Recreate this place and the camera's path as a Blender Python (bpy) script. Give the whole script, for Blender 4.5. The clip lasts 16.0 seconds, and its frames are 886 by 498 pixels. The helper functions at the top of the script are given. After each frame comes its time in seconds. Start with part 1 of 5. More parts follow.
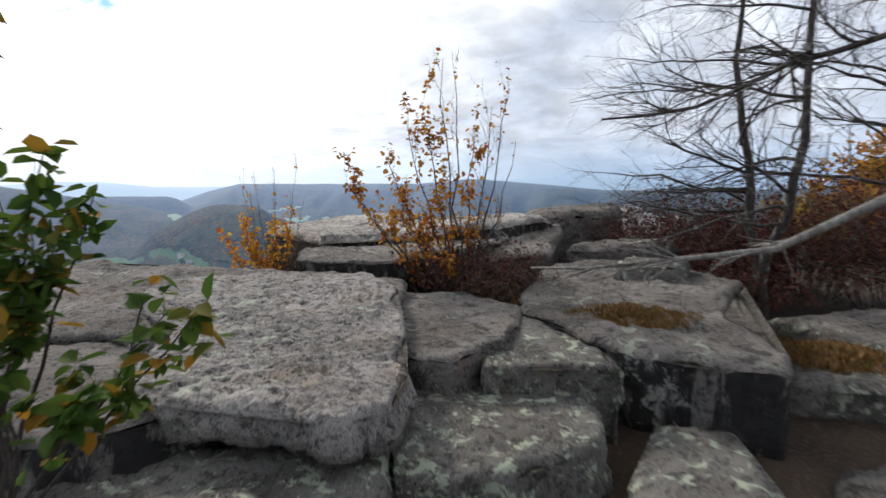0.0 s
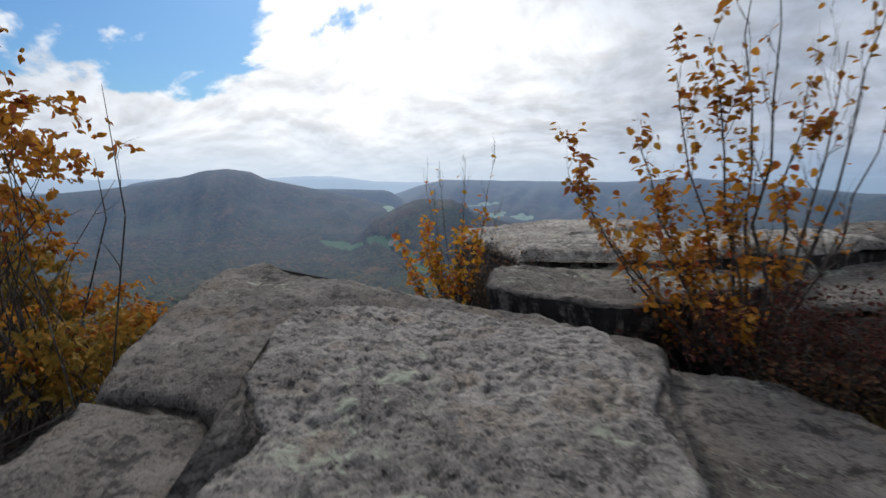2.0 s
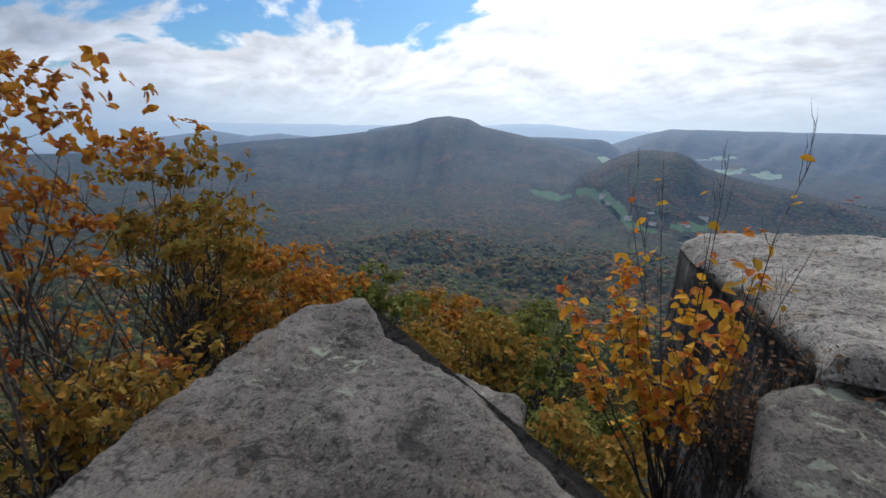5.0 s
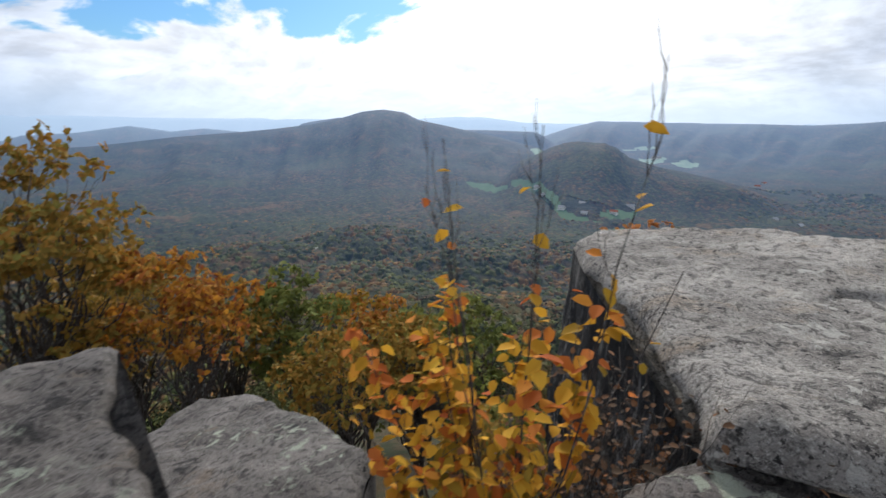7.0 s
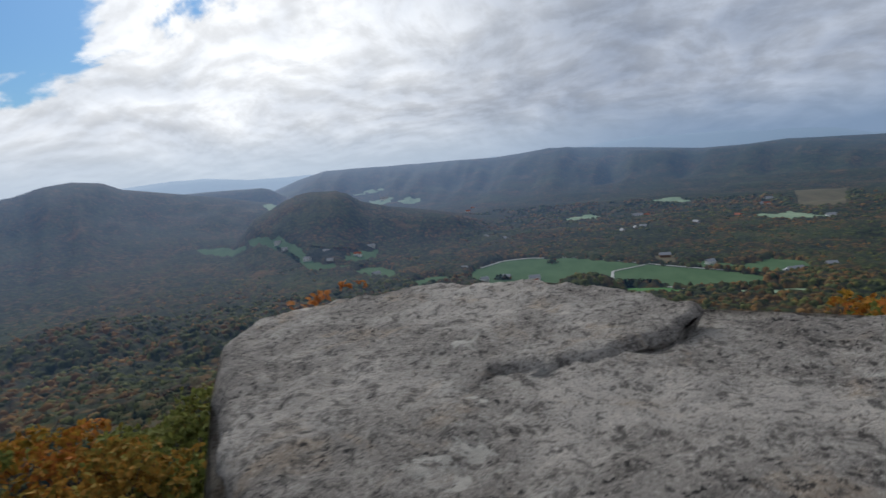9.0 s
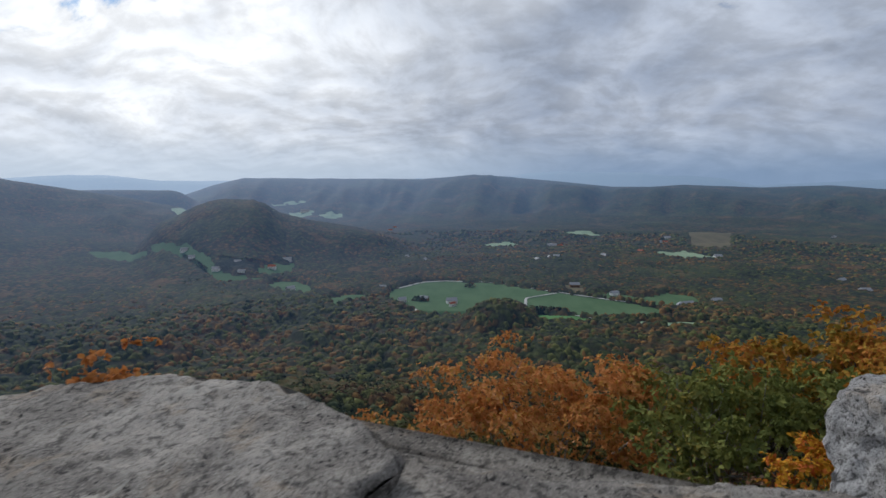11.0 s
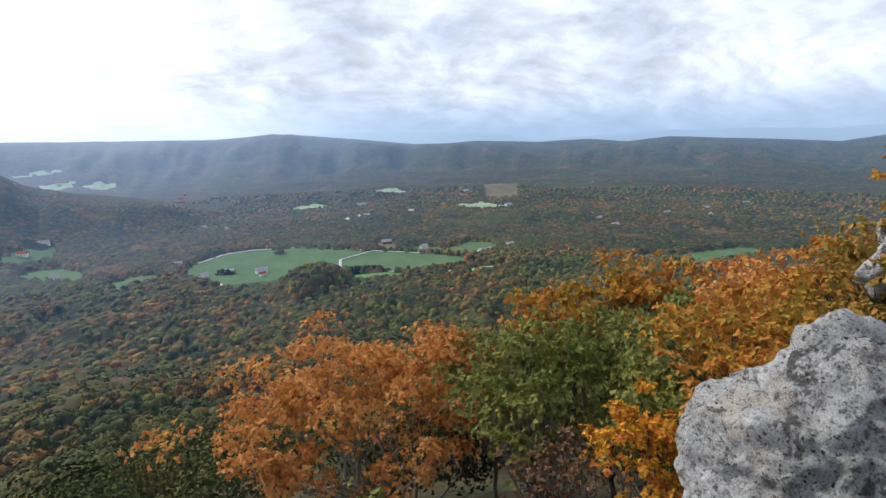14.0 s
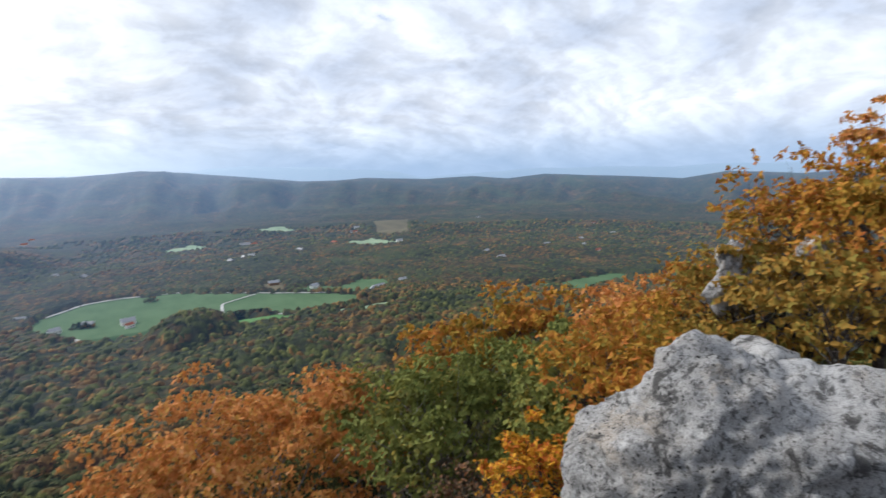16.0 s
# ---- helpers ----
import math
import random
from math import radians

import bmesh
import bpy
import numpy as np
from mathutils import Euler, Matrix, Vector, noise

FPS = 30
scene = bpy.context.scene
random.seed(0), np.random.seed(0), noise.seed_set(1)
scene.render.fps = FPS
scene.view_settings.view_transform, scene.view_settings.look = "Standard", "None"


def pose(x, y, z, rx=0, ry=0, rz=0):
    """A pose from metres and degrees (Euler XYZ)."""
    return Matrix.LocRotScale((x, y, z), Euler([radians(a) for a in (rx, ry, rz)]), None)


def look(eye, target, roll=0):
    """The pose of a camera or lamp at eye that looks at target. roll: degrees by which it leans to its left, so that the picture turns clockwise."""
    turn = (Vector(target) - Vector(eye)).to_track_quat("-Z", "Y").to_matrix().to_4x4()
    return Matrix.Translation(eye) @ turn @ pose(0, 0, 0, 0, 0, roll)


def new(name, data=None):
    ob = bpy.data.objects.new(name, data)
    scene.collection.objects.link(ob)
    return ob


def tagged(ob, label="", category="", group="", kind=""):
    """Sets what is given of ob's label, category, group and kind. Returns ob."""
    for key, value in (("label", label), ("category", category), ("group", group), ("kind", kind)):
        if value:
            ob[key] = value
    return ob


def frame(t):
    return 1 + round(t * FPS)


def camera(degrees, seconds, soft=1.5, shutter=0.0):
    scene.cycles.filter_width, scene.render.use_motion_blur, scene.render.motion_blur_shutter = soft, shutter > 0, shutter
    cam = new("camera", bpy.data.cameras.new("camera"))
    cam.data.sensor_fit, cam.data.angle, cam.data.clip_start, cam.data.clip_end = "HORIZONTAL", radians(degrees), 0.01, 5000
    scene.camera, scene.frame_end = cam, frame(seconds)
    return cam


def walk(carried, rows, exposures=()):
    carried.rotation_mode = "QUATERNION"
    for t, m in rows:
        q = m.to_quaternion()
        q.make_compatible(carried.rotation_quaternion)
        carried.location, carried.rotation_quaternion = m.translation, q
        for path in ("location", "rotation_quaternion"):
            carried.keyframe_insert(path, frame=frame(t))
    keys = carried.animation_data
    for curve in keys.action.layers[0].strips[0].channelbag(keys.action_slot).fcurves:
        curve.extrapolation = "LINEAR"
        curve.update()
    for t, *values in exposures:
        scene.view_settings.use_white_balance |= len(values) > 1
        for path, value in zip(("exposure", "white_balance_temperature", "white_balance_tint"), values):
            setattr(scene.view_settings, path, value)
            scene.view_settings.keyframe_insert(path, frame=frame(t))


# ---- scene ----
# ---------- camera and walk ----------
cam = camera(82.9, 16.0, 1.5, 0.5)
PATH = [
    (0.0, pose(0.000, 0.000, 1.550, 82.49, 0.66, 0.00)),
    (0.5, pose(-0.059, 0.770, 1.596, 82.35, -1.89, 4.78)),
    (1.0, pose(-0.276, 1.456, 1.617, 83.45, -4.57, 11.89)),
    (1.5, pose(-0.484, 2.073, 1.598, 82.36, -0.57, 14.79)),
    (2.0, pose(-0.724, 2.593, 1.536, 82.28, -0.15, 22.05)),
    (2.5, pose(-0.999, 3.126, 1.531, 83.76, 1.38, 22.70)),
    (3.0, pose(-1.261, 3.843, 1.634, 85.33, 0.17, 25.55)),
    (3.5, pose(-1.432, 4.389, 1.919, 83.12, -1.21, 35.53)),
    (4.0, pose(-1.687, 4.799, 1.956, 78.70, -3.32, 39.34)),
    (4.2, pose(-1.761, 4.944, 1.962, 77.05, -2.03, 42.66)),
    (6.3, pose(-2.067, 6.562, 1.976, 75.57, -0.31, 46.90)),
    (6.5, pose(-2.057, 6.728, 1.957, 74.29, -0.52, 45.15)),
    (7.0, pose(-2.071, 7.149, 1.859, 75.71, -0.51, 38.61)),
    (7.5, pose(-2.047, 7.537, 1.840, 75.78, 2.50, 35.23)),
    (8.0, pose(-1.938, 7.850, 1.884, 76.88, 3.76, 30.71)),
    (8.5, pose(-1.856, 8.458, 1.918, 81.51, 5.66, 20.07)),
    (9.0, pose(-1.680, 8.947, 1.926, 80.10, 5.20, 8.84)),
    (9.2, pose(-1.617, 9.108, 1.948, 79.75, 4.44, 7.91)),
    (11.3, pose(-0.175, 10.161, 2.331, 82.11, 0.39, -0.33)),
    (11.5, pose(-0.139, 10.355, 2.345, 81.76, 0.59, -0.98)),
    (12.0, pose(-0.067, 10.906, 2.464, 80.22, 0.62, -6.56)),
    (12.5, pose(0.093, 11.383, 2.528, 78.93, -0.74, -9.43)),
    (13.0, pose(0.264, 11.745, 2.518, 76.98, 0.01, -8.31)),
    (13.5, pose(0.370, 12.044, 2.541, 76.62, 1.17, -14.13)),
    (14.0, pose(0.363, 12.244, 2.580, 77.09, 1.27, -21.24)),
    (14.5, pose(0.388, 12.311, 2.610, 78.75, 1.63, -20.84)),
    (15.0, pose(0.392, 12.339, 2.626, 78.60, 1.86, -22.32)),
    (15.5, pose(0.432, 12.346, 2.635, 79.23, 1.32, -27.69)),
    (16.0, pose(0.560, 12.331, 2.587, 80.95, 1.12, -33.68)),
]
walk(cam, PATH, [(0, 0.25, 6450, 10), (1.0, -0.1, 6350, 10), (2.5, -0.4, 6200, 10), (3.5, -0.6, 6050, 10), (4.2, -0.45, 6050, 10), (6.3, 0.15, 6250, 10), (7.5, 0.15, 6150, 10), (9.0, -0.6, 6100, 10),
                 (11.3, -0.55, 6050, 10), (12.5, 0.1, 6200, 10), (13.5, 0.4, 6300, 10), (16, 0.35, 6300, 10)])



# ---------- world, sun, exposure ----------
SUN_AZ, SUN_EL = 36.0, 33.0      # degrees to the west of +y, above the horizon
sun_dir = Vector((-math.sin(radians(SUN_AZ)) * math.cos(radians(SUN_EL)),
                  math.cos(radians(SUN_AZ)) * math.cos(radians(SUN_EL)), math.sin(radians(SUN_EL))))
sun = new("sun", bpy.data.lights.new("sun", "SUN"))
sun.data.energy, sun.data.angle, sun.data.color = 3.0, radians(9), (1.0, 0.95, 0.87)
sun.matrix_world = look(sun_dir * 50, (0, 0, 0))


class Nodes:
    """Short names for building a node tree."""

    def __init__(self, tree):
        self.t = tree
        tree.nodes.clear()

    def n(self, kind, **props):
        node = self.t.nodes.new(kind)
        ins = props.pop("ins", {})
        for key, value in props.items():
            setattr(node, key, value)
        for key, value in ins.items():
            self.put(node.inputs[key], value)
        return node

    def put(self, socket, value):
        if isinstance(value, bpy.types.NodeSocket):
            self.t.links.new(value, socket)
        else:
            socket.default_value = value

    def math(self, op, a, b=0.0, c=0.0, clamp=False):
        return self.n("ShaderNodeMath", operation=op, use_clamp=clamp, ins={0: a, 1: b, 2: c}).outputs[0]

    def mix(self, f, a, b, blend="MIX"):
        return self.n("ShaderNodeMix", data_type="RGBA", blend_type=blend, ins={0: f, 6: a, 7: b}).outputs[2]

    def step(self, v, lo, hi, a=0.0, b=1.0):
        return self.n("ShaderNodeMapRange", interpolation_type="SMOOTHSTEP", ins={0: v, 1: lo, 2: hi, 3: a, 4: b}).outputs[0]

    def noise(self, vec, scale, detail=4.0, rough=0.55, lac=2.0, dist=0.0):
        return self.n("ShaderNodeTexNoise", ins={"Vector": vec, "Scale": scale, "Detail": detail, "Roughness": rough,
                                                  "Lacunarity": lac, "Distortion": dist}).outputs[0]

    def voronoi(self, vec, scale, out=0, feature="F1"):
        return self.n("ShaderNodeTexVoronoi", feature=feature, ins={"Vector": vec, "Scale": scale}).outputs[out]

    def scaled(self, vec, s, off=(0, 0, 0)):
        return self.n("ShaderNodeMapping", ins={0: vec, 1: off, 3: s}).outputs[0]


def build_world():
    w = bpy.data.worlds.new("sky")
    scene.world = w
    w.use_nodes = True
    N = Nodes(w.node_tree)
    d = N.n("ShaderNodeTexCoord").outputs["Generated"]
    xyz = N.n("ShaderNodeSeparateXYZ", ins={0: d})
    x, y, z = xyz.outputs
    sky = N.n("ShaderNodeTexSky", sky_type="NISHITA", sun_disc=False, sun_elevation=radians(SUN_EL),
              sun_rotation=radians(-SUN_AZ), air_density=1.3, dust_density=0.6, ozone_density=2.0).outputs[0]
    sky = N.mix(1.0, sky, (0.040, 0.066, 0.098, 1), "MULTIPLY")
    # the cloud deck, flattened towards the horizon
    zz = N.math("ADD", N.math("MAXIMUM", z, 0.0), 0.20)
    zz = N.math("POWER", zz, 0.6)
    u, v = N.math("DIVIDE", x, zz), N.math("DIVIDE", y, zz)
    deck = N.n("ShaderNodeCombineXYZ", ins={0: u, 1: v, 2: 0.0}).outputs[0]
    warp = N.n("ShaderNodeTexNoise", ins={"Vector": deck, "Scale": 1.3, "Detail": 2.0}).outputs["Color"]
    deck = N.n("ShaderNodeVectorMath", operation="MULTIPLY_ADD", ins={0: warp, 1: (0.4, 0.4, 0), 2: deck}).outputs[0]
    big = N.noise(N.scaled(deck, (1.2, 1.3, 1), (3.1, 1.7, 0)), 1.0, 6.0, 0.48)
    fine = N.noise(N.scaled(deck, (4.6, 5.2, 1), (7.3, 4.1, 0)), 1.0, 7.0, 0.56)
    # the same puffs seen a little nearer to the sun: their difference lights one side
    lee = N.noise(N.scaled(deck, (4.6, 5.2, 1), (7.3 - 0.12, 4.1 + 0.18, 0)), 1.0, 7.0, 0.56)
    # thin cloud to the west: an opening in the deck
    gap_dir = Vector((-math.sin(radians(67)) * math.cos(radians(16)), math.cos(radians(67)) * math.cos(radians(16)), math.sin(radians(16))))
    near_gap = N.n("ShaderNodeVectorMath", operation="DOT_PRODUCT", ins={0: d, 1: gap_dir}).outputs["Value"]
    open_ = N.step(near_gap, 0.865, 0.945)
    low = N.step(z, 0.17, 0.10)
    dens = N.math("ADD", N.math("MULTIPLY", big, 0.52), N.math("MULTIPLY", fine, 0.48))
    cover = N.step(N.math("SUBTRACT", N.math("ADD", dens, N.math("MULTIPLY", low, 0.20)), N.math("MULTIPLY", open_, 0.25)), 0.30, 0.36)
    to_sun = N.n("ShaderNodeVectorMath", operation="DOT_PRODUCT", ins={0: d, 1: sun_dir}).outputs["Value"]
    glow = N.step(to_sun, 0.62, 0.94)
    thick = N.step(dens, 0.36, 0.64)
    relief = N.step(N.math("SUBTRACT", fine, lee), -0.14, 0.14, 0.80, 1.14)
    grey = N.mix(thick, (0.80, 0.85, 0.94, 1), (0.44, 0.50, 0.61, 1))
    cloud = N.mix(glow, grey, N.mix(thick, (1.60, 1.58, 1.54, 1), (1.02, 1.05, 1.09, 1)))
    cloud = N.mix(1.0, cloud, N.n("ShaderNodeCombineColor", ins={0: relief, 1: relief, 2: relief}).outputs[0], "MULTIPLY")
    col = N.mix(cover, sky, cloud)
    # haze along the horizon
    haze_col = N.mix(N.step(to_sun, 0.45, 0.9), (0.30, 0.43, 0.62, 1), (0.82, 0.93, 1.04, 1))
    haze = N.step(z, 0.11, -0.005, 0.0, 0.85)
    col = N.mix(haze, col, haze_col)
    bg = N.n("ShaderNodeBackground", ins={0: col, 1: 1.0})
    N.n("ShaderNodeOutputWorld", ins={0: bg.outputs[0]})


build_world()


# ---------- materials ----------
def material(name):
    m = bpy.data.materials.new(name)
    m.use_nodes = True
    return m, Nodes(m.node_tree)


def finish(N, color, rough=0.9, normal=None, spec=0.3, **more):
    ins = {"Base Color": color, "Roughness": rough, "Specular IOR Level": spec}
    ins.update(more)
    if normal is not None:
        ins["Normal"] = normal
    p = N.n("ShaderNodeBsdfPrincipled", ins=ins)
    N.n("ShaderNodeOutputMaterial", ins={0: p.outputs[0]})
    return p


def bump(N, height, strength, dist, normal=None):
    ins = {"Strength": strength, "Distance": dist, "Height": height}
    if normal is not None:
        ins["Normal"] = normal
    return N.n("ShaderNodeBump", ins=ins).outputs[0]


def rock_material(name, pale, mid, dark, lichen, lichen_amount, stain, pit, crust=0.0):
    """Sandstone: mottled body, sandy grain, dark crust, lichen; crust: black runs down a face, water stains and
    painted side shade alike.
    """
    m, N = material(name)
    pos = N.n("ShaderNodeNewGeometry").outputs["Position"]
    a = N.noise(pos, 1.1, 6, 0.62, dist=0.5)
    b = N.noise(pos, 11.0, 8, 0.72, dist=0.3)
    c = N.noise(pos, 55.0, 5, 0.7)
    brown = N.noise(N.scaled(pos, (1, 1, 1), (9.1, 2.2, 4)), 1.7, 5, 0.65, dist=0.6)
    col = N.mix(N.step(a, 0.36, 0.64), mid, pale)
    tan = (pale[0] * 0.86, pale[1] * 0.74, pale[2] * 0.61, 1)
    col = N.mix(N.step(brown, 0.54, 0.68, 0, 0.75), col, tan)
    col = N.mix(N.step(b, 0.49, 0.40, 0, 0.75), col, dark)
    col = N.mix(N.step(c, 0.47, 0.36, 0, 0.7), col, dark)
    col = N.mix(N.step(c, 0.54, 0.66, 0, 0.6), col, (min(1, pale[0] * 1.35), min(1, pale[1] * 1.35), min(1, pale[2] * 1.35), 1))
    # black crust, first in broad stains, then in small freckles
    s = N.noise(N.scaled(pos, (1, 1, 1), (5.2, 1.3, 0)), 2.6, 9, 0.74, dist=0.6)
    col = N.mix(N.step(s, stain, stain + 0.06, 0, 0.8), col, (0.030, 0.028, 0.027, 1))
    freckle = N.noise(N.scaled(pos, (1, 1, 1), (2.2, 6.1, 3)), 24.0, 5, 0.62)
    col = N.mix(N.math("MULTIPLY", N.step(freckle, 0.58, 0.62), N.step(a, 0.64, 0.42), clamp=True), col, (0.034, 0.031, 0.029, 1))
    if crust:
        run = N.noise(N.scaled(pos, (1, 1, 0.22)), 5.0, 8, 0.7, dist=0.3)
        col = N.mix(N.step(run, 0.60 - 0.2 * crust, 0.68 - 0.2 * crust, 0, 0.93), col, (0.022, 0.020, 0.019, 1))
    # pale lichen rosettes
    l = N.noise(N.scaled(pos, (1, 1, 1), (1.7, 8.3, 2)), 5.6, 9, 0.74, dist=0.5)
    l2 = N.noise(pos, 0.7, 3, 0.5)
    col = N.mix(N.math("MULTIPLY", N.step(l, 0.54, 0.58), N.step(l2, 0.62 - lichen_amount, 0.72 - lichen_amount), clamp=True), col, lichen)
    pits = N.voronoi(pos, 15.0)
    h = N.math("ADD", N.math("MULTIPLY", b, 0.9), N.math("ADD", N.math("MULTIPLY", c, 0.45), N.math("MULTIPLY", pits, pit)))
    finish(N, col, 0.92, bump(N, h, 1.0, 0.075), 0.25)
    return m


rock_grey = rock_material("rock_grey", (0.26, 0.232, 0.208, 1), (0.125, 0.110, 0.098, 1), (0.046, 0.040, 0.036, 1), (0.38, 0.40, 0.31, 1), 0.10, 0.56, 0.2)
rock_pitted = rock_material("rock_pitted", (0.40, 0.365, 0.335, 1), (0.20, 0.180, 0.164, 1), (0.060, 0.054, 0.050, 1), (0.44, 0.46, 0.36, 1), 0.10, 0.60, 0.7)
rock_lichen = rock_material("rock_lichen", (0.24, 0.222, 0.198, 1), (0.12, 0.108, 0.096, 1), (0.045, 0.041, 0.036, 1), (0.44, 0.47, 0.35, 1), 0.26, 0.62, 0.2)
rock_pale = rock_material("rock_pale", (0.52, 0.475, 0.42, 1), (0.24, 0.215, 0.19, 1), (0.070, 0.063, 0.057, 1), (0.56, 0.53, 0.47, 1), 0.14, 0.61, 0.15)
rock_white = rock_material("rock_white", (0.56, 0.55, 0.54, 1), (0.36, 0.345, 0.33, 1), (0.13, 0.122, 0.115, 1), (0.34, 0.21, 0.14, 1), 0.0, 0.525, 0.1)
# black water stains and painted shade for slab sides turned from the sun
rock_stain_shade = rock_material("rock_stain_shade", (0.26, 0.24, 0.22, 1), (0.12, 0.11, 0.10, 1), (0.04, 0.037, 0.034, 1), (0.32, 0.31, 0.27, 1), 0.10, 0.54, 0.2, 0.95)


def soil_material():
    m, N = material("soil")
    pos = N.n("ShaderNodeNewGeometry").outputs["Position"]
    a = N.noise(pos, 0.8, 6, 0.6)
    b = N.noise(pos, 25.0, 5, 0.7)
    # both tones darkened to pass for duff lying in shade between slabs
    col = N.mix(N.step(a, 0.38, 0.6), (0.020, 0.015, 0.012, 1), (0.05, 0.034, 0.022, 1))
    col = N.mix(N.step(b, 0.5, 0.7), col, (0.12, 0.065, 0.035, 1))
    finish(N, col, 0.95, bump(N, b, 0.6, 0.05))
    return m


soil = soil_material()


def undergrowth_material():
    m, N = material("undergrowth")
    pos = N.n("ShaderNodeNewGeometry").outputs["Position"]
    a, b = N.noise(pos, 0.35, 5, 0.65), N.noise(pos, 3.0, 5, 0.7)
    col = N.mix(N.step(a, 0.4, 0.6), (0.030, 0.038, 0.014, 1), (0.085, 0.055, 0.025, 1))
    col = N.mix(N.step(b, 0.5, 0.7), col, (0.05, 0.065, 0.02, 1))
    finish(N, col, 0.95, bump(N, b, 1.0, 0.5))
    return m


undergrowth = undergrowth_material()


def painted_haze(N, color, rough, normal, origin_scale):
    """Surface far away: its own colour, faded with distance, and the blue haze of kilometres of air painted on as
    emission.
    """
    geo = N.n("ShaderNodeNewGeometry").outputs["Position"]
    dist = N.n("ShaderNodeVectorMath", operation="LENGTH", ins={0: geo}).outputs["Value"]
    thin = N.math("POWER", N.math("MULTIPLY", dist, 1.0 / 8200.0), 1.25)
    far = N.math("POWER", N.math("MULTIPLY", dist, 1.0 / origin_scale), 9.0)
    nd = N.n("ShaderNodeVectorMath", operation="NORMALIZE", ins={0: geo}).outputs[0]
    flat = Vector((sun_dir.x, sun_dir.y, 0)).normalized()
    # the painted haze is denser and brighter towards the sun
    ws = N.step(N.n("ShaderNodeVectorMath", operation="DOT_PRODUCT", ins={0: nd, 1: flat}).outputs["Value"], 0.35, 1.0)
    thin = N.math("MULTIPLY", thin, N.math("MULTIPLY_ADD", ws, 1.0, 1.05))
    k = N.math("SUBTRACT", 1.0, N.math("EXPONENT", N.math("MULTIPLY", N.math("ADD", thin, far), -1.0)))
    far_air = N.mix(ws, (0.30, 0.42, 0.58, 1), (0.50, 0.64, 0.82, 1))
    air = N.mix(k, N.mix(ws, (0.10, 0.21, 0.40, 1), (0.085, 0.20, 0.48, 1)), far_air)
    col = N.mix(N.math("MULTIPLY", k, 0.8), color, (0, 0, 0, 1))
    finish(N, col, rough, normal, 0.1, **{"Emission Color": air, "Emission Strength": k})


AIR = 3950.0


def forest_material(name, island=False):
    m, N = material(name)
    pos = N.n("ShaderNodeNewGeometry").outputs["Position"]
    flat = N.scaled(pos, (1, 1, 0))
    crown = N.voronoi(N.scaled(pos, (1, 1, 0.3)), 0.13, 1)          # one hue a crown
    cr = N.n("ShaderNodeSeparateColor", ins={0: crown}).outputs
    patch = N.noise(flat, 0.007, 5, 0.62)
    stand = N.noise(N.scaled(pos, (1, 1, 0), (40, 90, 0)), 0.018, 5, 0.68)
    green = N.mix(cr[0], (0.034, 0.044, 0.014, 1), (0.115, 0.120, 0.030, 1))
    warm = N.mix(cr[1], (0.095, 0.056, 0.022, 1), (0.23, 0.125, 0.034, 1))
    drive = N.math("ADD", cr[2], N.math("ADD", N.math("MULTIPLY", N.math("SUBTRACT", patch, 0.5), 3.0), N.math("MULTIPLY", N.math("SUBTRACT", stand, 0.5), 2.6)))
    col = N.mix(N.step(drive, 0.50, 0.85), green, warm)
    col = N.mix(N.step(stand, 0.46, 0.38, 0, 0.55), col, (0.024, 0.036, 0.016, 1))     # stands of pine
    if island:
        r = N.n("ShaderNodeNewGeometry").outputs["Random Per Island"]
        col = N.mix(1.0, col, N.mix(r, (0.60, 0.62, 0.62, 1), (1.14, 1.10, 1.04, 1)), "MULTIPLY")
        painted_haze(N, col, 0.85, None, AIR)
    else:
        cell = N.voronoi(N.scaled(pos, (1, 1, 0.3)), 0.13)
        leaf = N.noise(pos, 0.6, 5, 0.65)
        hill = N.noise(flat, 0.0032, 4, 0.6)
        # painted shade: the canopy colour goes near black between crown cells
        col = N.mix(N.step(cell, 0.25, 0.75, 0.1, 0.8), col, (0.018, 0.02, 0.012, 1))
        col = N.mix(N.step(hill, 0.52, 0.66, 0, 0.4), col, (0.10, 0.115, 0.04, 1))
        glade = N.noise(N.scaled(pos, (1, 1, 0), (15, 70, 0)), 0.009, 6, 0.7, dist=0.4)
        col = N.mix(N.step(glade, 0.56, 0.68, 0, 0.8), col, (0.20, 0.105, 0.040, 1))
        col = N.mix(N.step(glade, 0.42, 0.34, 0, 0.8), col, (0.016, 0.026, 0.014, 1))
        h = N.math("ADD", N.math("MULTIPLY", cell, -1.0), N.math("MULTIPLY", leaf, 0.5))
        col = N.mix(1.0, col, (0.60, 0.64, 0.58, 1), "MULTIPLY")
        painted_haze(N, col, 0.9, bump(N, h, 0.7, 3.0), AIR)
    return m


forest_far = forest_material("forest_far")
forest_near = forest_material("forest_near", True)


def field_material(name, a, b):
    m, N = material(name)
    pos = N.n("ShaderNodeNewGeometry").outputs["Position"]
    n1 = N.noise(N.scaled(pos, (1, 0.5, 0)), 0.03, 5, 0.6)
    n2 = N.noise(pos, 0.4, 3, 0.6)
    col = N.mix(N.step(n1, 0.35, 0.65), a, b)
    col = N.mix(N.step(n2, 0.4, 0.7, 0, 0.35), col, (0.10, 0.13, 0.05, 1))
    painted_haze(N, col, 0.95, None, AIR)
    return m


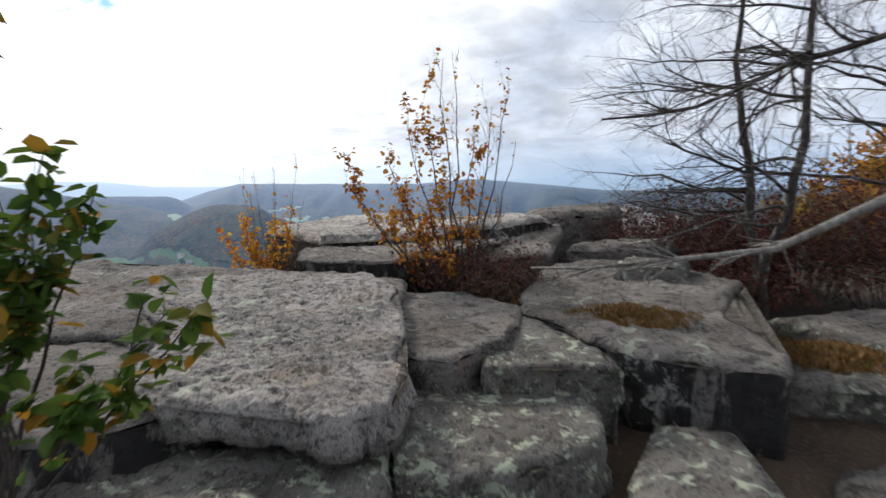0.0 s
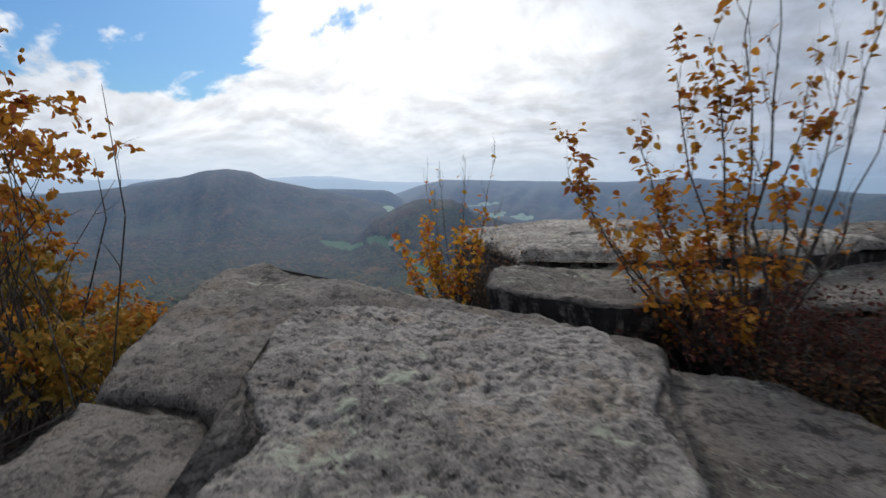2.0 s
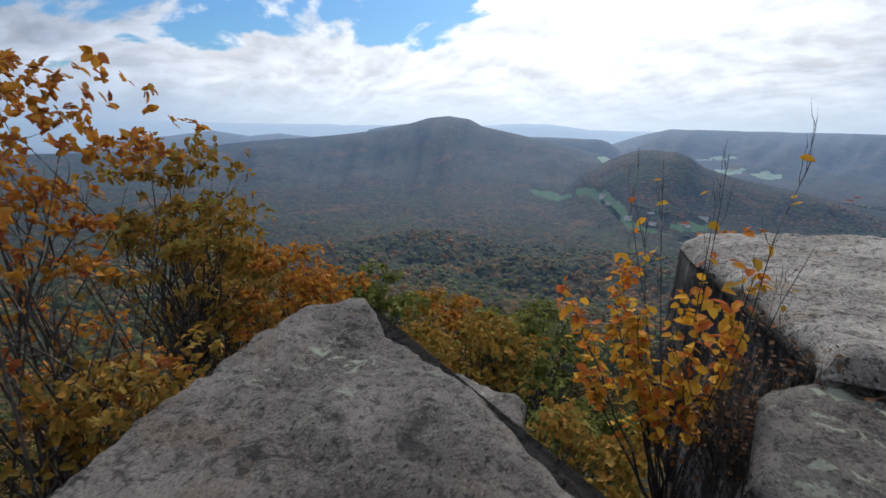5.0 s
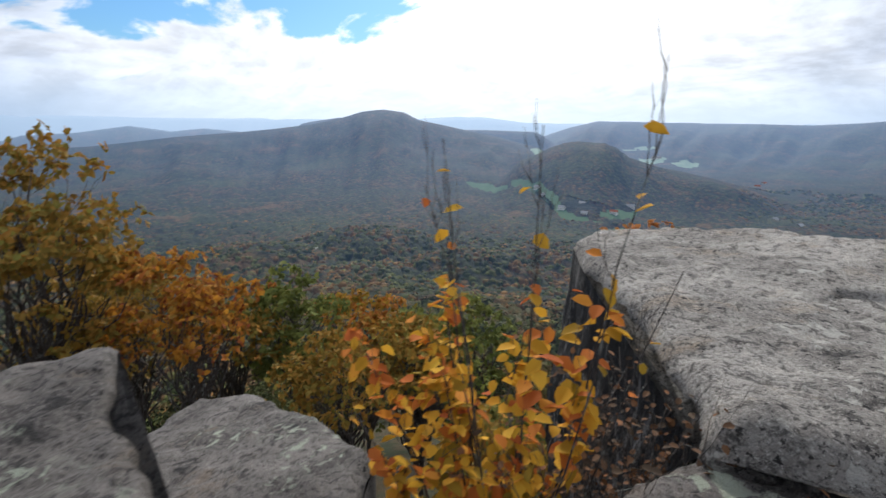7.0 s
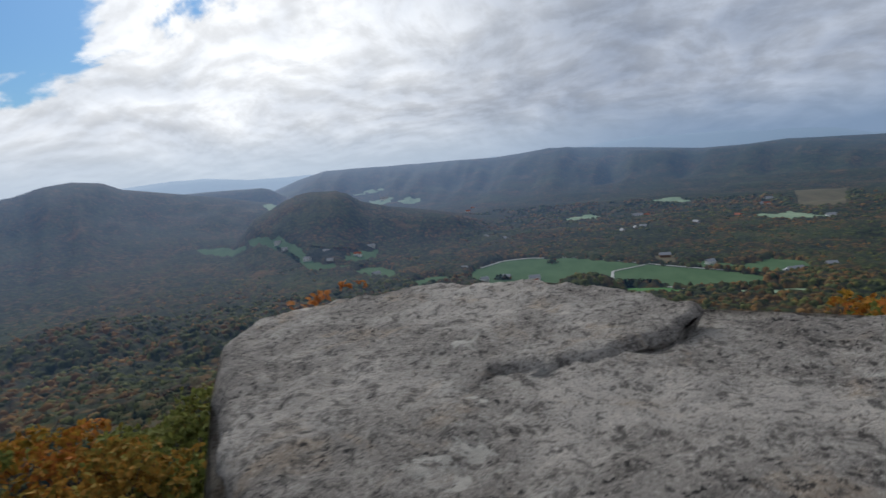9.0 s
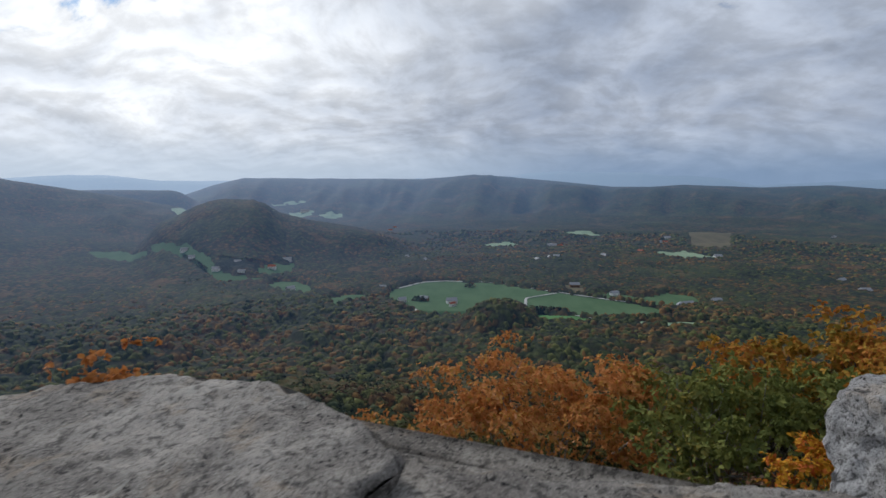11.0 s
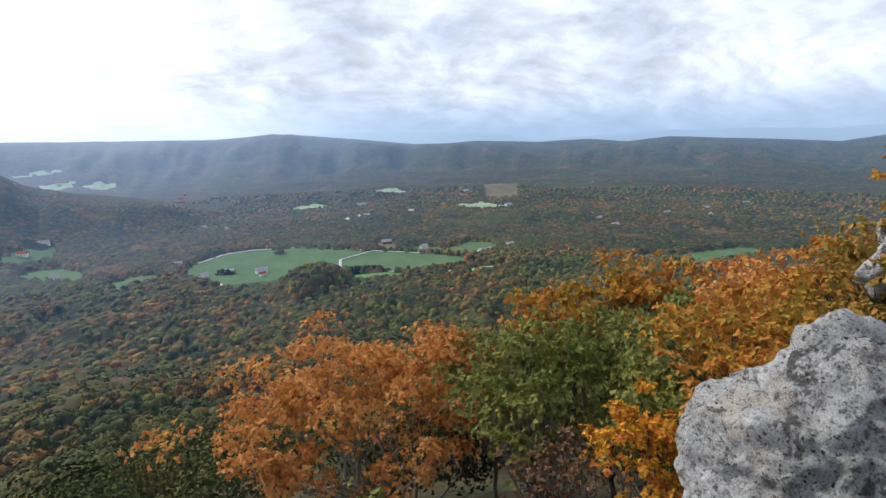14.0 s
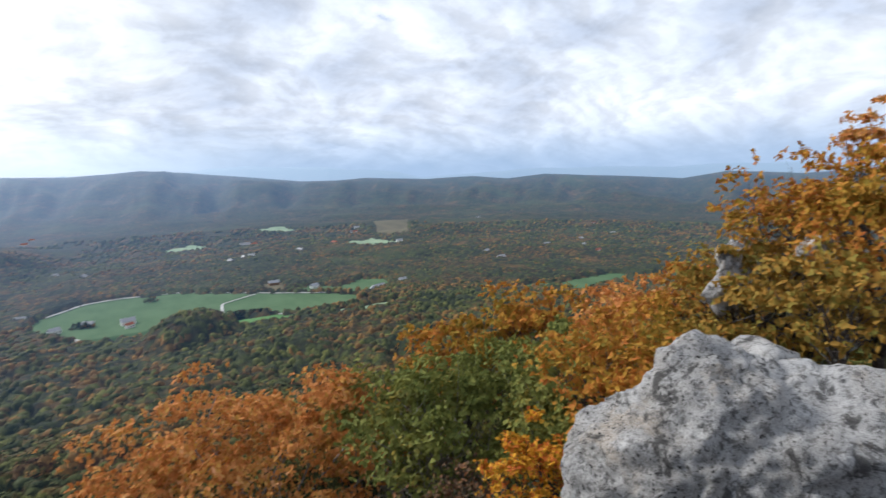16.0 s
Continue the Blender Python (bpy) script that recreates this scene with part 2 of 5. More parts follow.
meadow = field_material("meadow", (0.055, 0.105, 0.040, 1), (0.075, 0.13, 0.055, 1))
meadow_bright = field_material("meadow_bright", (0.075, 0.18, 0.05, 1), (0.09, 0.20, 0.06, 1))
meadow_pale = field_material("meadow_pale", (0.20, 0.28, 0.17, 1), (0.27, 0.34, 0.21, 1))
stubble = field_material("stubble", (0.095, 0.075, 0.040, 1), (0.13, 0.10, 0.055, 1))
gravel = field_material("gravel", (0.38, 0.37, 0.35, 1), (0.46, 0.45, 0.43, 1))


# ---------- mesh helpers ----------
def mesh_from(name, verts, faces, mats, smooth=True, index=None):
    me = bpy.data.meshes.new(name)
    me.from_pydata([tuple(v) for v in verts], [], [tuple(f) for f in faces])
    for m in (mats if isinstance(mats, (list, tuple)) else [mats]):
        me.materials.append(m)
    if smooth:
        me.polygons.foreach_set("use_smooth", [True] * len(me.polygons))
    if index is not None:
        me.polygons.foreach_set("material_index", index)
    me.update()
    return me


def quads_mesh(name, verts, n_quads, mats, index=None):
    """A mesh of loose quads, verts being (n_quads * 4, 3)."""
    me = bpy.data.meshes.new(name)
    me.vertices.add(n_quads * 4)
    me.vertices.foreach_set("co", np.asarray(verts, dtype=np.float32).ravel())
    me.loops.add(n_quads * 4)
    me.loops.foreach_set("vertex_index", np.arange(n_quads * 4, dtype=np.int32))
    me.polygons.add(n_quads)
    me.polygons.foreach_set("loop_start", np.arange(0, n_quads * 4, 4, dtype=np.int32))
    for m in (mats if isinstance(mats, (list, tuple)) else [mats]):
        me.materials.append(m)
    if index is not None:
        me.polygons.foreach_set("material_index", np.asarray(index, dtype=np.int32))
    me.update(calc_edges=True)
    return me


def rand2(ix, iy, seed=0):
    h = np.sin(ix * 127.1 + iy * 311.7 + seed * 74.7) * 43758.5453
    return h - np.floor(h)


def vnoise(x, y, seed=0):
    """Smooth value noise, 0 to 1."""
    ix, iy = np.floor(x), np.floor(y)
    fx, fy = x - ix, y - iy
    fx, fy = fx * fx * (3 - 2 * fx), fy * fy * (3 - 2 * fy)
    a, b = rand2(ix, iy, seed), rand2(ix + 1, iy, seed)
    c, d = rand2(ix, iy + 1, seed), rand2(ix + 1, iy + 1, seed)
    return (a + (b - a) * fx) * (1 - fy) + (c + (d - c) * fx) * fy


def fbm(x, y, octaves=4, seed=0):
    s, amp, tot = 0, 1.0, 0
    for k in range(octaves):
        s, tot = s + amp * vnoise(x * 2 ** k, y * 2 ** k, seed + k), tot + amp
        amp *= 0.5
    return s / tot


def edge_distance(px, py, poly):
    """Distance from points to a closed outline."""
    best = np.full(px.shape, 1e9)
    for (ax, ay), (bx, by) in zip(poly, poly[1:] + poly[:1]):
        dx, dy = bx - ax, by - ay
        k = np.clip(((px - ax) * dx + (py - ay) * dy) / (dx * dx + dy * dy + 1e-12), 0, 1)
        best = np.minimum(best, np.hypot(px - ax - k * dx, py - ay - k * dy))
    return best


def inside(px, py, poly):
    res = np.zeros(px.shape, bool)
    for (ax, ay), (bx, by) in zip(poly, poly[1:] + poly[:1]):
        if ay != by:
            res ^= ((ay > py) != (by > py)) & (px < (bx - ax) * (py - ay) / (by - ay) + ax)
    return res


# ---------- the land ----------
EYE = (0.3, 11.5, 2.5)           # where the lookout is, from which bearings are taken
FLOOR = -193.0                    # the valley floor
PLATEAU = [(-8, -60), (-6.0, -5), (-4.2, 3.6), (-5.2, 5.6), (-6.0, 7.4), (-3.0, 8.3), (-2.2, 9.6), (-3.3, 11.6), (-4.0, 13.2),
           (-2.0, 13.6), (0.2, 12.2), (2.6, 11.6), (5.0, 13.6), (7.5, 13.2), (12, 14.5), (22, 10), (60, 2), (140, -20), (140, -90), (-8, -90)]
RIDGES = (
    # crest distance, front and back width, bearings (west positive) and elevation of the crest
    (3300, 1000, 500, (34, 29, 25, 22, 16, 8, 3, -3, -7, -11, -18, -22, -25, -32, -37, -41, -45, -50, -54, -59, -63, -69, -76, -100),
     (-3.2, -2.0, -0.6, 0.15, 0.05, 0.0, -0.1, 0.35, 0.1, -0.3, -1.0, -1.0, -0.8, -1.05, -0.85, -1.15, -0.7, -0.95, -1.1, -1.4, -0.7, -1.0, -0.6, -0.5)),
    (2300, 850, 500, (120, 95, 80, 73.5, 66.4, 60, 57, 53, 49.8, 47.5, 45.3, 43, 41.5, 39, 35.8, 32.5, 29.3, 26, 22),
     (-3, -3, -2.9, -2.6, -1.8, -1.3, -1.0, -0.5, 0.25, 0.9, 1.15, 0.85, 0.1, -0.4, -1.05, -1.7, -2.5, -3.3, -5)),
    (2900, 320, 300, (44, 40, 36.5, 34.4, 32.2, 30.1, 28.9, 27.5, 26, 22), (-2.0, -1.0, -0.93, -0.93, -0.98, -1.03, -1.0, -1.37, -1.75, -3.5)),
    (3500, 420, 300, (84, 78, 74, 70, 66.5, 63.5, 59, 54), (-2.0, -1.5, -1.3, -0.7, -1.25, -0.9, -1.4, -2.4)),
    (3000, 500, 300, (60, 56, 53, 50, 47, 40), (-2.2, -0.9, -0.2, 0.25, 0.1, -2.0)),
    (1450, 420, 260, (36, 33, 30.7, 28.7, 27.1, 25.5, 24, 21.3, 19.9, 18.5, 15.7, 10.8, 5, 0, -6), (-8.5, -6.8, -4.6, -3.75, -2.9, -2.3, -2.1, -2.3, -2.9, -3.8, -4.6, -5.4, -6.8, -7.8, -9)),
    (1150, 150, 110, (14, 7, 0, -8, -15, -23, -30, -38, -46, -60, -75), (-9.7, -9.2, -8.9, -9.1, -8.8, -9.1, -8.7, -9.0, -8.8, -9.1, -9.2)),
    (1750, 200, 150, (10, 3, -5, -13, -20, -28, -36, -45, -55, -75), (-6.2, -5.7, -5.9, -5.6, -5.8, -5.5, -5.8, -5.6, -5.7, -5.8)),
    (2350, 230, 170, (12, 4, -4, -12, -22, -30, -40, -52, -75), (-4.3, -4.0, -4.2, -3.9, -4.15, -3.9, -4.1, -3.9, -4.1)),
    (4500, 350, 200, (130, 100, 76, 66, 56, 47, 40, 37, 34, 30, 26, 22, 14, 6, -1, -6, -11, -17, -22, -28.5, -31.3, -34.6, -40.4, -44.7, -50.7, -57, -64, -72, -100, -130),
     (0.1, 0.1, 0.2, 0.05, 0.15, 0.0, 0.3, 0.55, 0.45, 0.1, -0.1, -0.1, 0.0, 0.0, 0.0, 0.2, 0.68, 0.67, 0.44, -0.19, -0.9, -0.68, -0.33, 0.03, 0.0, -0.18, 0.1, 0.1, 0.3, 0.3)),
)
# bearing, distance, elevation of the top, width
HILLOCKS = ((-6.2, 560, -14.3, 48), (8.5, 600, -15.7, 75), (15, 540, -17.0, 80), (-31, 600, -14.6, 75), (25, 640, -14.8, 90), (36, 560, -15.5, 100), (48, 700, -12.5, 120), (60, 620, -14, 110))


def bearing_xy(az, r):
    return EYE[0] - math.sin(radians(az)) * r, EYE[1] + math.cos(radians(az)) * r


FIELDS = []


def field(mat, label, *corners):
    """A field by the bearing and elevation of its corners, seen from the lookout."""
    FIELDS.append((mat, label, corners))


field(meadow, "large green hay meadow on the valley floor",
      (7.52, -13.43), (6.09, -12.64), (3.0, -11.96), (0.14, -11.85), (-5.53, -12.12), (-12.46, -12.97), (-15.39, -13.18), (-20.67, -13.61), (-23.98, -14.05), (-23.3, -15.08), (-19.28, -15.51), (-14.63, -15.32), (-9.4, -15.25), (-7.74, -16.01), (-5.18, -16.27), (-0.6, -16.07), (3.97, -15.47), (6.3, -14.25))
field(meadow_bright, "small bright green field beside the road",
      (-8.73, -15.52), (-14.62, -15.45), (-17.13, -15.76), (-15.23, -16.51), (-9.46, -16.21))
field(meadow_pale, "pale cut field above the road",
      (-17.59, -16.03), (-25.96, -15.93), (-30.04, -14.8), (-25.3, -15.15), (-22.63, -15.39), (-19.41, -15.71))
field(stubble, "bare brown farmyard at the edge of the woods",
      (-13.16, -11.91), (-15.44, -12.02), (-15.53, -12.99), (-13.31, -12.76))
field(meadow, "green pasture round the white farmstead",
      (-15.72, -13.06), (-18.05, -12.63), (-21.48, -12.92), (-24.0, -12.18), (-26.76, -12.39), (-27.61, -13.29), (-24.31, -13.86), (-20.67, -13.48))
field(meadow, "green meadow beyond the wooded spur",
      (-46.89, -12.91), (-49.08, -12.37), (-52.31, -11.68), (-54.1, -11.73), (-53.36, -12.47), (-51.19, -12.92), (-50.26, -13.92), (-48.71, -14.08), (-47.17, -13.64))
field(meadow, "narrow meadow beyond the wooded spur",
      (-39.92, -13.75), (-43.4, -13.17), (-46.73, -12.86), (-46.77, -13.39), (-43.44, -13.82))
field(meadow, "strip of meadow behind the orange trees",
      (-54.04, -12.06), (-56.51, -11.52), (-59.89, -11.07), (-59.94, -11.48), (-56.58, -12.1))
field(meadow, "green pasture among the woods",
      (21.22, -9.55), (18.89, -9.45), (17.46, -9.89), (17.77, -10.51), (19.85, -10.45), (21.34, -10.22))
field(meadow, "small pasture by the farm road",
      (20.4, -11.39), (18.58, -11.24), (15.85, -11.84), (15.5, -12.38), (18.15, -12.35), (20.27, -11.77))
field(meadow, "sloping meadow beside the wooded knoll",
      (13.71, -13.47), (11.52, -13.14), (9.07, -13.36), (9.55, -13.91), (12.41, -14.26), (13.13, -14.89))
field(meadow_pale, "pale meadow in the far valley",
      (19.33, -2.75), (17.35, -2.35), (14.7, -2.35), (15.78, -2.64), (17.82, -2.86), (19.18, -2.96))
field(meadow_pale, "pale meadow in the far valley",
      (19.51, -3.81), (17.55, -3.62), (14.89, -3.62), (15.16, -4.01), (16.84, -4.18))
field(meadow_pale, "pale meadow in the far valley",
      (14.52, -4.01), (12.73, -3.73), (11.42, -4.09), (12.39, -4.49), (13.93, -4.37))
field(stubble, "tan fallow field at the foot of the range",
      (-25.67, -5.74), (-29.48, -5.59), (-29.62, -7.17), (-25.99, -7.14))
field(meadow_pale, "distant clearing in the valley woods",
      (-22.1, -8.1), (-25.34, -7.64), (-29.32, -8.24), (-24.04, -8.45))
field(meadow_pale, "distant clearing in the valley woods",
      (-3.8, -7.65), (-6.84, -7.27), (-8.78, -7.75), (-4.97, -7.97))
field(meadow_pale, "distant clearing in the valley woods",
      (-13.15, -6.12), (-15.71, -5.83), (-17.1, -6.44), (-14.41, -6.42))
field(meadow, "winding green pasture in a side valley",
      (31.08, -6.63), (29.38, -6.49), (27.73, -6.22), (27.35, -7.22), (25.85, -7.91), (25.17, -9.42), (23.88, -10.13), (20.13, -10.99), (20.71, -11.24), (25.38, -10.8), (26.2, -9.68), (27.41, -8.7), (28.74, -7.67), (30.9, -7.31))
field(meadow, "hay field at the foot of the mountain",
      (36.2, -6.75), (33.61, -6.79), (31.19, -6.9), (31.29, -7.44), (35.83, -7.2))
field(meadow, "green pasture among the woods",
      (20.59, -9.21), (17.1, -9.26), (17.62, -10.15), (20.08, -10.21))
field(meadow, "green pasture among the woods",
      (19.85, -11.26), (17.21, -11.28), (15.34, -12.34), (16.1, -12.96), (19.04, -12.23))
field(meadow_pale, "far pasture at the head of the valley",
      (29.09, -2.94), (26.07, -2.43), (26.51, -2.87), (28.64, -3.35))


def land(x, y, knolls=True):
    """Height of the bare land, with or without the knolls below the lookout."""
    dx, dy = x - EYE[0], y - EYE[1]
    r = np.hypot(dx, dy)
    az = np.degrees(np.arctan2(-dx, dy))
    d = np.where(inside(x, y, PLATEAU), 0.0, edge_distance(x, y, PLATEAU))
    slope = -0.75 - 6.5 * (1 - np.exp(-d / 0.9)) + (FLOOR + 7.2) * (1 - np.exp(-d / 280.0))
    relief = (fbm(x / 260, y / 260, 4, 3) - 0.5) * 60 * np.clip((d - 60) / 300, 0, 1) * np.exp(-np.maximum(d - 400, 0) / 900)
    h = slope + relief * np.where(r > 650, 0.25, 1.0)
    h = h + (fbm(x / 190, y / 190, 4, 33) - 0.42) * 44 * np.clip((r - 1000) / 350, 0, 1)
    for b, rr, el, wide in HILLOCKS if knolls else ():
        cx, cy = bearing_xy(b, rr)
        peak = EYE[2] + rr * math.tan(radians(el)) - 8
        away = ((x - cx) ** 2 + (y - cy) ** 2) / (wide * wide)
        h = np.where(away < 6, np.maximum(h, peak + 4 - 24 * away), h)
    for crest, front, back, bs, es in RIDGES:
        order = np.argsort(bs)
        e = np.interp(az, np.array(bs)[order], np.array(es)[order])
        rc = crest * (1 + 0.05 * (fbm(az / 9.0, az * 0 + crest, 3, 5) - 0.5))
        top = EYE[2] + crest * np.tan(np.radians(e)) - 4 - FLOOR
        k = (r - rc)
        fold = np.clip(fbm(az / 2.6 + r / 1100, r / 900 + crest / 100, 3, 9) * 2.0 - 0.4, 0, 1)
        flank = np.exp(-(k / np.where(k < 0, front, back)) ** 2 * 1.6)
        spur = 1 - (0.72 if crest == 3300 else 0.42) * fold * np.clip(-k / (front * 0.7), 0, 1)
        edge = np.clip((az - min(bs)) / 6, 0, 1) * np.clip((max(bs) - az) / 6, 0, 1)
        rough_land = (fbm(x / 420, y / 420, 4, 21) - 0.5) * 150 * np.clip(-k / (front * 0.5), 0, 1) * flank if crest in (3300, 2300, 1450) else 0.0
        h = np.maximum(h, rough_land + FLOOR + top * flank * spur * (edge if crest < 4400 else 1))
    return h


def ground_point(az, el):
    """Where a line of sight from the lookout meets the land."""
    r = np.geomspace(150, 4600, 900)
    x, y = EYE[0] - np.sin(radians(az)) * r, EYE[1] + np.cos(radians(az)) * r
    hit = land(x, y, False) > EYE[2] + r * math.tan(radians(el))
    return bearing_xy(az, float(r[np.argmax(hit)]) if hit.any() else 4000.0)


FIELD_XY = [[ground_point(a, e) for a, e in f[2]] for f in FIELDS]


def in_fields(x, y):
    res = np.zeros(np.shape(x), bool)
    for poly in FIELD_XY:
        res |= inside(x, y, poly)
    return res


def build_land():
    azs = np.concatenate([np.arange(-180, -84, 4.0), np.arange(-84, 104, 0.3), np.arange(104, 180, 4.0)])
    rs = np.concatenate([np.linspace(0.0, 9, 14), 9 * 1.019 ** np.arange(1, 434)])
    rs = rs[rs < 4700]
    rs = np.append(rs, 4760)
    A, Rr = np.meshgrid(np.radians(azs), rs)
    x, y = EYE[0] - np.sin(A) * Rr, EYE[1] + np.cos(A) * Rr
    z = land(x, y)
    wood = (Rr > 250) & ~in_fields(x, y)
    z = z + np.where(wood, 5 + 6 * rand2(np.floor(x / 7), np.floor(y / 7), 2) * np.clip((1700 - Rr) / 900, 0.0, 1), 0)
    n, m = len(rs), len(azs)
    idx = np.arange(n * m).reshape(n, m)
    nxt = np.roll(idx, -1, axis=1)
    f = np.stack([idx[:-1], nxt[:-1], nxt[1:], idx[1:]], -1).reshape(-1, 4)
    near = np.where(Rr[:-1] < 14, 1, np.where(Rr[:-1] < 320, 2, 0)).ravel()
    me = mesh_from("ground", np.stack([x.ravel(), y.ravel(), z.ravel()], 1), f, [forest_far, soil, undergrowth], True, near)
    tagged(new("ground", me), "wooded mountain slope and valley with autumn forest", "ground", kind="structure")


build_land()


def build_fields():
    for (mat, label, _), poly in zip(FIELDS, FIELD_XY):
        xs, ys = np.array([p[0] for p in poly]), np.array([p[1] for p in poly])
        cx, cy = xs.mean(), ys.mean()
        verts, faces = [], []
        m, rings = 64, 14
        ring = []
        for k in range(m):
            s = k / m * len(poly)
            i, f = int(s), s - int(s)
            (ax, ay), (bx, by) = poly[i % len(poly)], poly[(i + 1) % len(poly)]
            ring.append((ax + (bx - ax) * f, ay + (by - ay) * f))
        for j in range(rings + 1):
            for qx, qy in ring:
                k = max(j / rings, 0.002)
                verts.append((cx + (qx - cx) * k, cy + (qy - cy) * k))
        for j in range(rings):
            for k in range(m):
                a, b = j * m + k, j * m + (k + 1) % m
                faces.append((a, b, b + m, a + m))
        v = np.array(verts)
        z = land(v[:, 0], v[:, 1], False) + 2.2
        ob = new("field", mesh_from("field", np.column_stack([v, z]), faces, mat))
        tagged(ob, label, "field", "valley fields", "structure")


build_fields()


# ---------- rocks ----------
from mathutils import geometry


def rock(name, outline, plane, depth, mat, label, res=0.07, rough=0.03, rnd=0.12, pits=0.0, lean=0.10, seed=0, side=None):
    """A slab: its outline in plan, the tilted plane of its top (z at x = y = 0, slope along x, along y), and how deep its sides go."""
    z0, sx, sy = plane
    loop = []
    n = len(outline)
    for i in range(n):
        a, b = Vector(outline[i]), Vector(outline[(i + 1) % n])
        k = max(1, int((b - a).length / res))
        for j in range(k):
            p = a.lerp(b, j / k)
            w = noise.noise_vector((p.x * 1.7 + seed, p.y * 1.7, 3.3)) * 0.10 + noise.noise_vector((p.x * 6 + seed, p.y * 6, 1.1)) * 0.05
            loop.append((p.x + w.x, p.y + w.y))
    # rounded corners
    for _ in range(1):
        loop = [((loop[i - 1][0] + 2 * loop[i][0] + loop[(i + 1) % len(loop)][0]) / 4,
                 (loop[i - 1][1] + 2 * loop[i][1] + loop[(i + 1) % len(loop)][1]) / 4) for i in range(len(loop))]
    xs, ys = [p[0] for p in loop], [p[1] for p in loop]
    gx, gy = np.meshgrid(np.arange(min(xs), max(xs), res), np.arange(min(ys), max(ys), res))
    rng = np.random.RandomState(seed + 5)
    gx, gy = (gx + rng.uniform(-.3, .3, gx.shape) * res).ravel(), (gy + rng.uniform(-.3, .3, gy.shape) * res).ravel()
    d = edge_distance(gx, gy, loop)
    keep = inside(gx, gy, loop) & (d > 0.5 * res)
    pts = [Vector(p) for p in loop] + [Vector(p) for p in zip(gx[keep], gy[keep])]
    m = len(loop)
    vs, _, fs, *_ = geometry.delaunay_2d_cdt(pts, [(i, (i + 1) % m) for i in range(m)], [], 1, 1e-5, False)
    vx, vy = np.array([v.x for v in vs]), np.array([v.y for v in vs])
    d = edge_distance(vx, vy, loop)
    t = np.clip(1 - d / rnd, 0, 1)
    top = []
    for i, v in enumerate(vs):
        q = Vector((v.x + seed * 3.1, v.y, seed))
        z = z0 + sx * v.x + sy * v.y
        z += (noise.fractal(q * 0.9, 1.0, 2.1, 3) * 1.3 + noise.fractal(q * 5, 0.8, 2.2, 4) * 0.75) * rough
        if pits:
            cell = noise.voronoi(q * 10.5)[0]
            z -= pits * max(0.0, 1 - cell[0] / 0.5) * (0.6 + 0.6 * noise.noise(q * 1.3)) * (1 - 0.5 * t[i])
        z -= rnd * 0.75 * (1 - math.sqrt(max(0.0, 1 - t[i] * t[i])))
        top.append((v.x, v.y, z))
    verts = list(top)
    faces = [tuple(f) for f in fs]
    # sides
    cx, cy = sum(xs) / m, sum(ys) / m
    rows = max(3, min(9, int(depth / 0.11)))
    prev = list(range(m))
    for k in range(1, rows + 1):
        cur = []
        for i in range(m):
            x, y, z = top[i]
            nx, ny = loop[(i + 1) % m][1] - loop[i - 1][1], -(loop[(i + 1) % m][0] - loop[i - 1][0])
            l = math.hypot(nx, ny) or 1.0
            s = k / rows
            w = noise.fractal(Vector((x * 2.2, y * 2.2, z * 4 + s * depth * 5 + seed)), 0.9, 2.1, 4) * 0.09
            bed = noise.noise((seed, s * depth * 7, x * 0.4 + y * 0.3)) * 0.06
            off = rnd * 0.22 * min(1, s * 3) - lean * s * depth + (w + bed) * min(1, s * 2.5)
            verts.append((x + nx / l * off, y + ny / l * off, z - s * depth))
            cur.append(len(verts) - 1)
        for i in range(m):
            j = (i + 1) % m
            faces.append((prev[j], prev[i], cur[i], cur[j]))
        prev = cur
    faces.append(tuple(prev))
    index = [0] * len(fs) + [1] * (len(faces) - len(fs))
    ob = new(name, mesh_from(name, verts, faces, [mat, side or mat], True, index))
    bm = bmesh.new()
    bm.from_mesh(ob.data)
    bmesh.ops.recalc_face_normals(bm, faces=bm.faces)
    bm.to_mesh(ob.data)
    bm.free()
    return tagged(ob, label, "rock", "rocks of the lookout")


def boulder(name, centre, lobes, mat, label, amp=0.1, sub=5, seed=0):
    """A boulder out of several rounded lobes: offsets and radii."""
    bm = bmesh.new()
    bmesh.ops.create_icosphere(bm, subdivisions=sub, radius=1)
    for v in bm.verts:
        u = v.co.normalized()
        best = 0.15 ** 7
        for (ox, oy, oz), (ra, rb, rc) in lobes:
            o = Vector((ox / ra, oy / rb, oz / rc))
            w = Vector((u.x / ra, u.y / rb, u.z / rc))
            a, b, c = w.dot(w), -2 * w.dot(o), o.dot(o) - 1
            disc = b * b - 4 * a * c
            if disc > 0:
                best += max(0.0, (-b + math.sqrt(disc)) / (2 * a)) ** 7
        best = best ** (1 / 7) * 0.95
        p = u * best
        q = p * 1.6 + Vector((seed, seed * 2, 0))
        k = noise.fractal(q, 0.8, 2.1, 6) * amp + noise.fractal(q * 5, 0.7, 2.2, 4) * amp * 0.16
        k -= abs(noise.noise(q * 0.8)) * amp * 0.8
        v.co = Vector(centre) + u * (best + k)
    for f in bm.faces:
        f.smooth = True
    me = bpy.data.meshes.new(name)
    bm.to_mesh(me)
    bm.free()
    me.materials.append(mat)
    return tagged(new(name, me), label, "rock", "rocks of the lookout")


